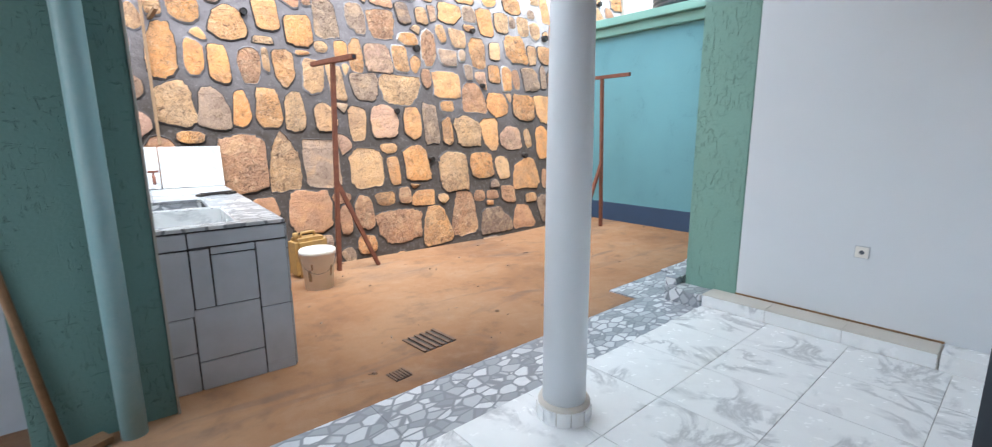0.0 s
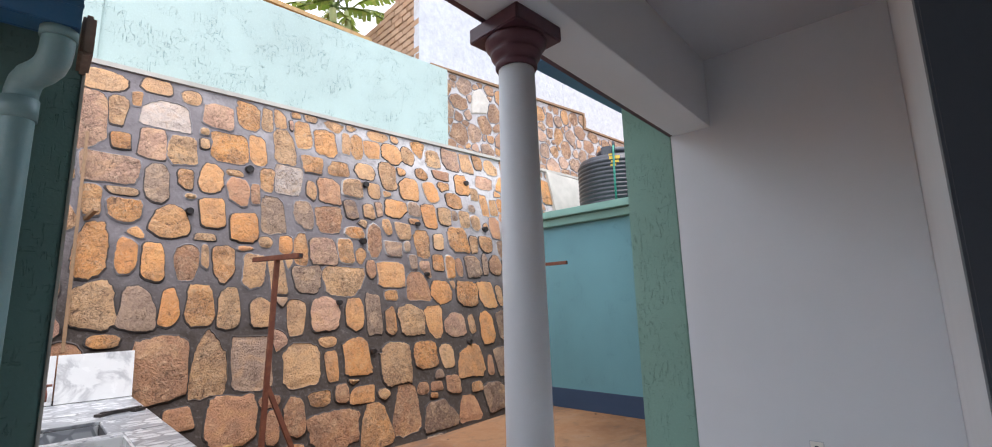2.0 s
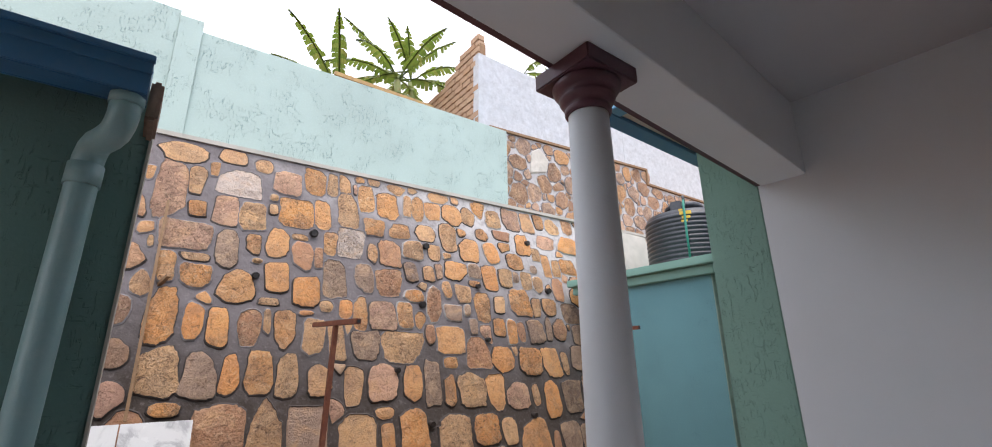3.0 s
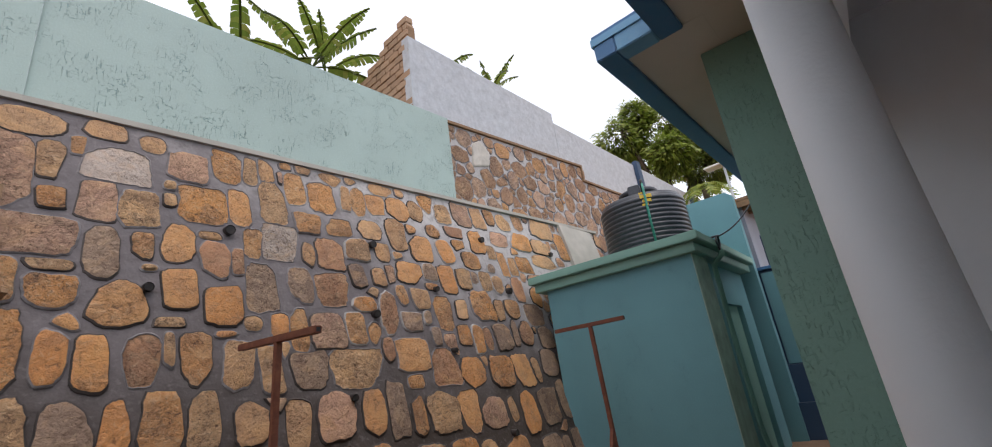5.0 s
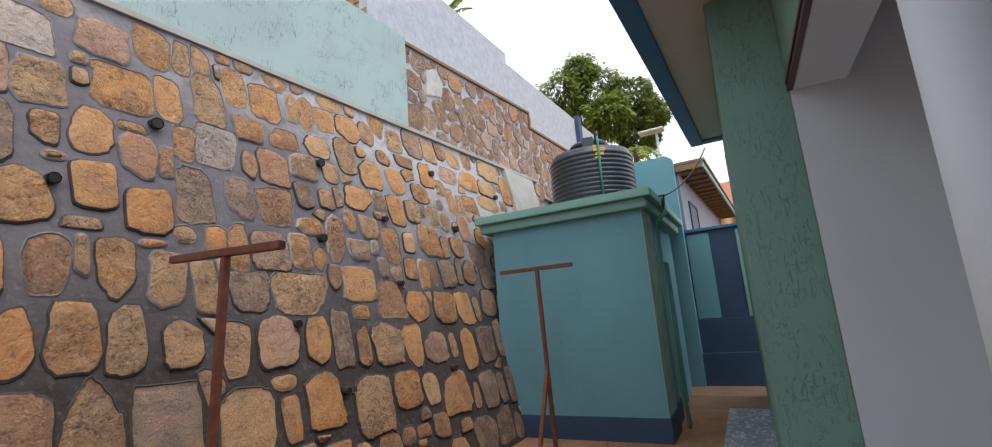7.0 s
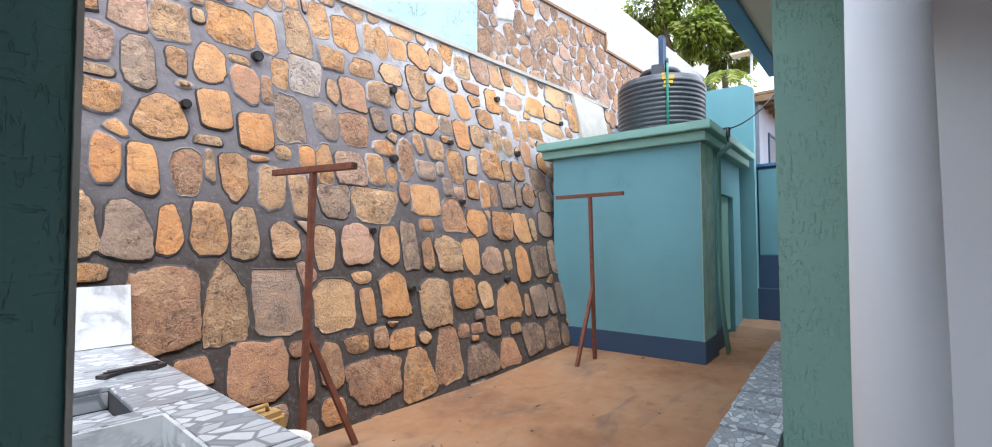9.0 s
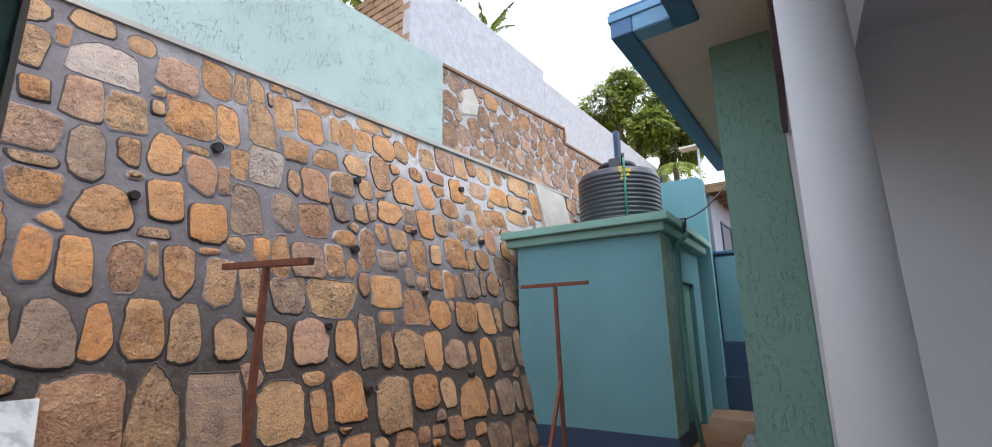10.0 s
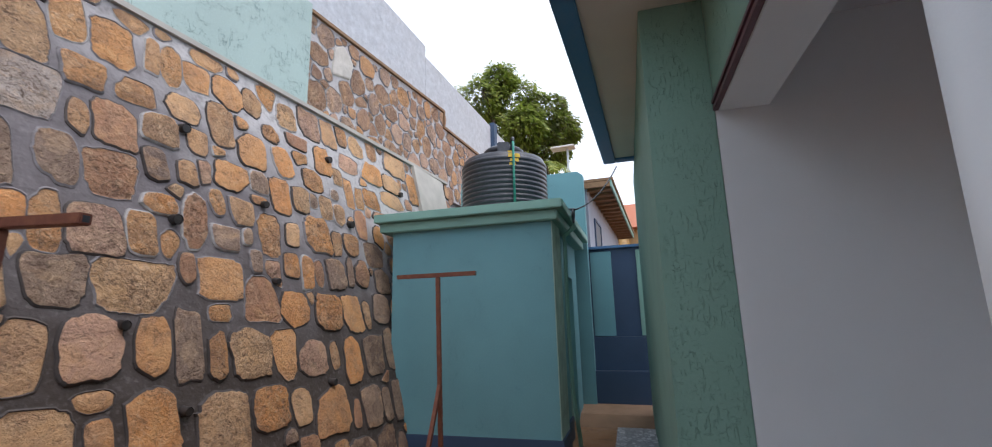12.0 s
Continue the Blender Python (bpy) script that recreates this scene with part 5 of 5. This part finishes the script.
def hewn_outline(w, h, shape, rnd):
    """A rounded block, w by h, with a tapering head or foot and a slight slant."""
    n = rnd.uniform(2.3, 5.5)
    bump = rnd.uniform(0, 90)
    taper = 0.30 if shape == "A" else (-0.30 if shape == "V" else rnd.uniform(-0.13, 0.13))
    slant = rnd.uniform(-0.08, 0.08)
    count = max(9, int((w + h) * 1.7 / 0.045))
    out = []
    for i in range(count):
        t = 2 * math.pi * (i + 0.5) / count
        c, q = math.cos(t), math.sin(t)
        x = math.copysign(abs(c) ** (2 / n), c) * w / 2
        z = math.copysign(abs(q) ** (2 / n), q) * h / 2
        x = x * (1 - taper * 2 * z / h) + slant * z
        g = 1 + 0.13 * noise.noise(Vector((c * 1.3, q * 1.3, bump))) + 0.05 * noise.noise(Vector((c * 3.5, q * 3.5, bump)))
        out.append((x * g, z * g))
    return out


def gap_stones(laid, area, passes, rnd, top):
    """Rubble between and beyond the larger stones: each takes the room that its neighbours leave."""
    x0, x1, z0, z1 = area
    grid = {}

    def enter(poly):
        xs, zs = [p[0] for p in poly], [p[1] for p in poly]
        for a in range(int(min(xs) * 2) - 1, int(max(xs) * 2) + 2):
            for c in range(int(min(zs) * 2) - 1, int(max(zs) * 2) + 2):
                grid.setdefault((a, c), []).append(poly)
    for poly in laid:
        enter(poly)
    out = []
    for room, half_w, half_h, gap, tries in passes:
        for _ in range(tries):
            x, z = rnd.uniform(x0, x1), rnd.uniform(z0, z1)
            high = top(x)
            if z > high - room * 0.7:
                continue
            close = grid.get((int(x * 2), int(z * 2)), ())
            if any(clearance(x, z, q) < room for q in close):
                continue
            a, c = half_w * rnd.uniform(0.75, 1.25), half_h * rnd.uniform(0.75, 1.2)
            turn = rnd.uniform(0, 6.28)
            poly = []
            for i in range(7):
                t = turn + 2 * math.pi * (i + rnd.uniform(-0.3, 0.3)) / 7
                poly.append((x + 1.2 * a * math.cos(t), min(z + 1.2 * c * math.sin(t), high)))
            for q in close:
                d, px, pz = nearest(x, z, q)
                nx, nz = (px - x) / d, (pz - z) / d
                lim = nx * px + nz * pz - gap * rnd.uniform(0.7, 1.4)
                cut = []
                for i in range(len(poly)):
                    p, r = poly[i], poly[(i + 1) % len(poly)]
                    dp, dr = nx * p[0] + nz * p[1] - lim, nx * r[0] + nz * r[1] - lim
                    if dp <= 0:
                        cut.append(p)
                    if dp * dr < 0:
                        t = dp / (dp - dr)
                        cut.append((p[0] + t * (r[0] - p[0]), p[1] + t * (r[1] - p[1])))
                poly = cut
                if len(poly) < 3:
                    break
            if len(poly) < 3 or max(p[0] for p in poly) - min(p[0] for p in poly) < 0.05 or max(p[1] for p in poly) - min(p[1] for p in poly) < 0.05:
                continue
            enter(poly)
            out.append(poly)
    return out


def set_stones(todo, parent, plane, most, rim, proud, joined_mat, label):
    """Lays each outline as a stone of its own up to most of them; the rest go into one mesh."""
    count = 0
    jv, jf, jm = [], [], []
    rims = [M_RIM, M_LIP_DARK, M_LIP, M_LIP_PALE]
    for poly, mat, single in todo:
        cx, cz, v, f, sunk = stone_verts(poly, rs, proud * rs.uniform(0.6, 1.5))
        m = plane(cx, cz)
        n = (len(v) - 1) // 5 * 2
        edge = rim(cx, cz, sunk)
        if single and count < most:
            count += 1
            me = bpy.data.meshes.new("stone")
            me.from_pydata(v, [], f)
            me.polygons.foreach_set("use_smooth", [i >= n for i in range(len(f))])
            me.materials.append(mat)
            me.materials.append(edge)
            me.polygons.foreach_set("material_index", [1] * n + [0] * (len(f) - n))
            ob = new("stone", me)
            ob.parent = parent
            ob.matrix_basis = m
        else:
            k = len(jv)
            jv += [tuple(m @ Vector(p)) for p in v]
            jf += [tuple(k + i for i in q) for q in f]
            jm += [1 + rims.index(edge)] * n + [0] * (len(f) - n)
    me = bpy.data.meshes.new("far_stones")
    me.from_pydata(jv, [], jf)
    me.polygons.foreach_set("use_smooth", [i == 0 for i in jm])
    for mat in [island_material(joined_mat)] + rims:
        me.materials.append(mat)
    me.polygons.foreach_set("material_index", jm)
    ob = new("far_stones", me)
    ob.parent = parent
    tagged(ob, label, "", "", "stuff")


LEAN = math.atan(0.222)


def lean_plane(x, z):
    """The stones' own axes on the leaning face."""
    return Matrix.Translation((x, wall_y(z), z)) @ Matrix.Rotation(math.pi / 2 - LEAN, 4, "X")


rs = random.Random(11)


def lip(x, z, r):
    """Mortar round a stone: dark low down, grey above, pale at the upper far end."""
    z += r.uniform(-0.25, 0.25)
    return M_LIP_DARK if z < 1.7 else (M_LIP_PALE if 0.3 * z + 0.13 * x > 1.5 else M_LIP)


STONES = {key: stone_material("sandstone_" + word, 1.0, tones) for key, word, tones in (
    ("o", "orange", ((0.736, 0.318, 0.108), (0.790, 0.366, 0.124), (0.683, 0.334, 0.135), (0.768, 0.392, 0.162))),
    ("t", "sand", ((0.672, 0.398, 0.200), (0.736, 0.445, 0.233), (0.619, 0.360, 0.189), (0.693, 0.376, 0.179))),
    ("g", "grey", ((0.427, 0.292, 0.211), (0.369, 0.254, 0.195), (0.480, 0.334, 0.238))),
    ("b", "brown", ((0.502, 0.249, 0.135), (0.565, 0.286, 0.157), (0.427, 0.212, 0.124))),
    ("p", "pink", ((0.597, 0.339, 0.233), (0.651, 0.382, 0.260), (0.554, 0.339, 0.249))),
    ("d", "dark", ((0.234, 0.154, 0.119), (0.288, 0.185, 0.135), (0.193, 0.138, 0.114))),
    ("w", "pale", ((0.640, 0.541, 0.477), (0.576, 0.488, 0.433))))}


def lay_wall():
    """The leaning wall: the large stones in their courses, then rubble in what is left."""
    laid, todo = [], []
    for band in (BAND_1, BAND_2, BAND_3, BAND_4, BAND_5, BAND_6, BAND_7, BAND_8):
        for x, z, w, h, tone in band:
            swell = 1.10 if z < 0.75 else (1.03 if z < 1.8 else 1.07)
            poly = [(x + a, min(z + c, cope(x) - 0.012)) for a, c in hewn_outline(w * swell, h * swell, tone[1:], rs)]
            if rs.random() < 0.45:
                poly = rounded(corner_off(poly, rs), rs)
            laid.append(poly)
            todo.append((poly, STONES[tone[0]], True))
    rubble = gap_stones(laid, (X0, X1, -0.2, 4.25), ((0.11, 0.15, 0.17, 0.026, 2600), (0.07, 0.11, 0.12, 0.022, 2600), (0.045, 0.09, 0.08, 0.018, 2200)), rs, lambda x: cope(x) - 0.012)
    for poly in rubble:
        cx = sum(p[0] for p in poly) / len(poly)
        cz = sum(p[1] for p in poly) / len(poly)
        if 0.2 < cx < 5.6 and cz < 2.0 and rs.random() < 0.7:
            continue
        # Rubble low down at the far end takes the darker tones.
        zone = cz < 1.2 and cx > 4.0
        poly = rounded(poly, rs)
        todo.append((poly, STONES[rs.choice("dgb" if zone else "ootttgbp")], 0.2 < cx < 5.9 and max(p[1] for p in poly) - min(p[1] for p in poly) > 0.11))
    # Raised stones: the dark edge rings paint the joints' shadow lines.
    set_stones(todo, retaining, lean_plane, 300, lambda x, z, sunk: lip(x, z, rs) if sunk else (M_RIM if z < 1.9 else rs.choice((M_LIP_DARK, M_RIM, M_LIP, M_LIP_PALE if x > 2.6 else M_LIP))), 0.019, M_STONE, "small and further sandstone pieces of the wall")


lay_wall()

# upper stone wall with a thin brown capping
upper = empty("upper_stone_wall", "upper wall of small rough sandstones with raised mortar joints", "wall", None, "", "structure")


def upper_top(x):
    return 5.84 + 0.07 * (x - 5.3) if x < 9.45 else 5.76 + 0.02 * (x - 9.45)


UY = 6.50
part("mortar_face", prism(bmesh.new(), [(4.75, 4.2), (14.0, 4.2), (14.0, upper_top(14.0)), (9.46, upper_top(9.46)), (9.44, upper_top(9.44)), (4.75, upper_top(4.75))], UY, 6.618), M_MORTAR, upper, "pale grey mortar")
part("capping", prism(bmesh.new(), [(4.75, upper_top(4.75)), (9.44, upper_top(9.44)), (9.44, upper_top(9.44) + 0.05), (4.75, upper_top(4.75) + 0.05)], UY - 0.05, 6.618), M_WOOD, upper, "thin brown capping")
part("capping", prism(bmesh.new(), [(9.42, upper_top(9.46)), (9.47, upper_top(9.46)), (9.47, upper_top(9.44) + 0.05), (9.42, upper_top(9.44) + 0.05)], UY - 0.052, 6.617), M_WOOD, upper, "thin brown capping")
part("capping", prism(bmesh.new(), [(9.47, upper_top(9.47)), (14.0, upper_top(14)), (14.0, upper_top(14) + 0.05), (9.47, upper_top(9.47) + 0.05)], UY - 0.05, 6.618), M_WOOD, upper, "thin brown capping")
UP_TONES = {key: stone_material("upper_stone_" + word, 1.0, tones) for key, word, tones in (
    ("b", "brown", ((0.40, 0.235, 0.15), (0.47, 0.27, 0.165), (0.35, 0.20, 0.13))),
    ("p", "pink", ((0.52, 0.33, 0.24), (0.57, 0.38, 0.28), (0.46, 0.31, 0.235))),
    ("o", "orange", ((0.60, 0.31, 0.13), (0.55, 0.30, 0.15))))}
white_one = [(5.73, 5.17), (6.14, 5.26), (6.21, 5.55), (5.98, 5.74), (5.76, 5.62)]
todo = [(rounded(p, rs), UP_TONES[rs.choice("bbppo")], True) for p in gap_stones([white_one], (4.8, 13.9, 4.22, 6.2), ((0.14, 0.19, 0.17, 0.014, 2600), (0.08, 0.13, 0.12, 0.012, 3000), (0.045, 0.09, 0.08, 0.011, 4000)), rs, lambda x: upper_top(x) - 0.015)]
todo.sort(key=lambda q: q[0][0][0])
set_stones(todo, upper, lambda x, z: Matrix.Translation((x, UY, z)) @ Matrix.Rotation(math.pi / 2, 4, "X"), 220, lambda x, z, sunk: M_LIP_PALE if sunk else M_LIP, 0.016, M_STONE_UP, "further small sandstone pieces of the upper wall")
M_PALE = plaster("pale_stone", (0.62, 0.58, 0.52), 0.75, 0.01, 0.85, 6)
cx, cz, v, f, sunk = stone_verts(rounded(white_one, rs), rs, 0.03)
me = bpy.data.meshes.new("pale_stone")
me.from_pydata(v, [], f)
me.materials.append(M_PALE)
ob = new("pale_stone", me)
ob.parent = upper
ob.matrix_basis = Matrix.Translation((cx, UY, cz)) @ Matrix.Rotation(math.pi / 2, 4, "X")
tagged(ob, "one whitish stone")
# plastered end patch of the retaining wall
structure("wall_end_patch", leaning(bmesh.new(), 7.45, 8.55, 3.3, COPE + 0.045, -0.02, 0.075), M_CONCRETE, "pale plastered patch at the end of the stone wall")

# brick return of the grey wall
brickwall = empty("brick_wall", "unfinished stepped end wall of tan bricks with deep joints", "wall", None, "", "structure")
part("joints", boxes((4.655, 4.80, 6.63, 7.35, 5.2, 7.70), (4.655, 4.80, 7.35, 7.9, 5.2, 7.5), (4.655, 4.80, 7.9, 9.4, 5.2, 7.3)), M_WOOD, brickwall, "earthy mortar joints")
half, full = [], []
for kind, w in ((half, 0.13), (full, 0.28)):
    me = bpy.data.meshes.new("brick")
    bm = boxes((-0.015, 0.14, 0.008, w - 0.008, 0.008, 0.132), bevel=0.006)
    bmesh.ops.recalc_face_normals(bm, faces=bm.faces)
    bm.to_mesh(me)
    bm.free()
    me.materials.append(M_BRICK)
    kind.append(me)
for r in range(19):
    z = 5.25 + 0.14 * r
    y = 6.625
    first = True
    while y < 9.3:
        me, w = (half[0], 0.13) if first and r % 2 else (full[0], 0.28)
        first = False
        top = 7.92 if y < 6.75 else 7.78 if y < 7.2 else 7.6 if y < 7.7 else 7.42
        if z + 0.13 < top:
            b = new("brick", me)
            b.parent = brickwall
            b.matrix_basis = pose(4.64 + rs.uniform(-0.006, 0.006), y, z, 0, 0, rs.uniform(-1.0, 1.0))
        y += w

# small stones and twigs on the earth
rl = random.Random(77)
lv, lf = [], []
for _ in range(130):
    x, y = rl.uniform(0.9, 6.3), rl.uniform(2.5, 5.15)
    if 5.1 < x and y > 3.2 and x > 5.9 or (x < 0.85 and y > 2.9):
        continue
    r = 0.004 + 0.016 * rl.random() ** 3
    b = len(lv)
    z = ground_z(x)
    a = rl.uniform(0, 6.28)
    long = rl.choice((1.0, 1.4, 1.0, 4.5)) if r < 0.012 else 1.2
    for q in range(6):
        t = q * 1.0472
        px, py = r * long * math.cos(t) * rl.uniform(0.8, 1.1), r * math.sin(t) * rl.uniform(0.8, 1.1)
        lv.append((x + px * math.cos(a) - py * math.sin(a), y + px * math.sin(a) + py * math.cos(a), z - 0.002))
    for q in range(6):
        vx, vy, vz = lv[b + q]
        lv.append((x + (vx - x) * 0.6, y + (vy - y) * 0.6, z + r * rl.uniform(0.5, 0.8)))
    for q in range(6):
        lf.append((b + q, b + (q + 1) % 6, b + 6 + (q + 1) % 6, b + 6 + q))
    lf.append(tuple(b + 6 + q for q in range(6)))
me = bpy.data.meshes.new("gravel")
me.from_pydata(lv, [], lf)
M_GRIT = Mat("grit", 0.9)
M_GRIT.color(M_GRIT.ramp(M_GRIT.n.new("ShaderNodeNewGeometry").outputs["Random Per Island"], [(0.0, (0.07, 0.05, 0.04)), (0.4, (0.2, 0.12, 0.08)), (0.8, (0.24, 0.15, 0.10)), (1.0, (0.30, 0.22, 0.16))]))
me.materials.append(M_GRIT.m)
grit = new("gravel", me)
tagged(grit, "small loose stones and twigs scattered on the earth yard", "gravel", "", "stuff")
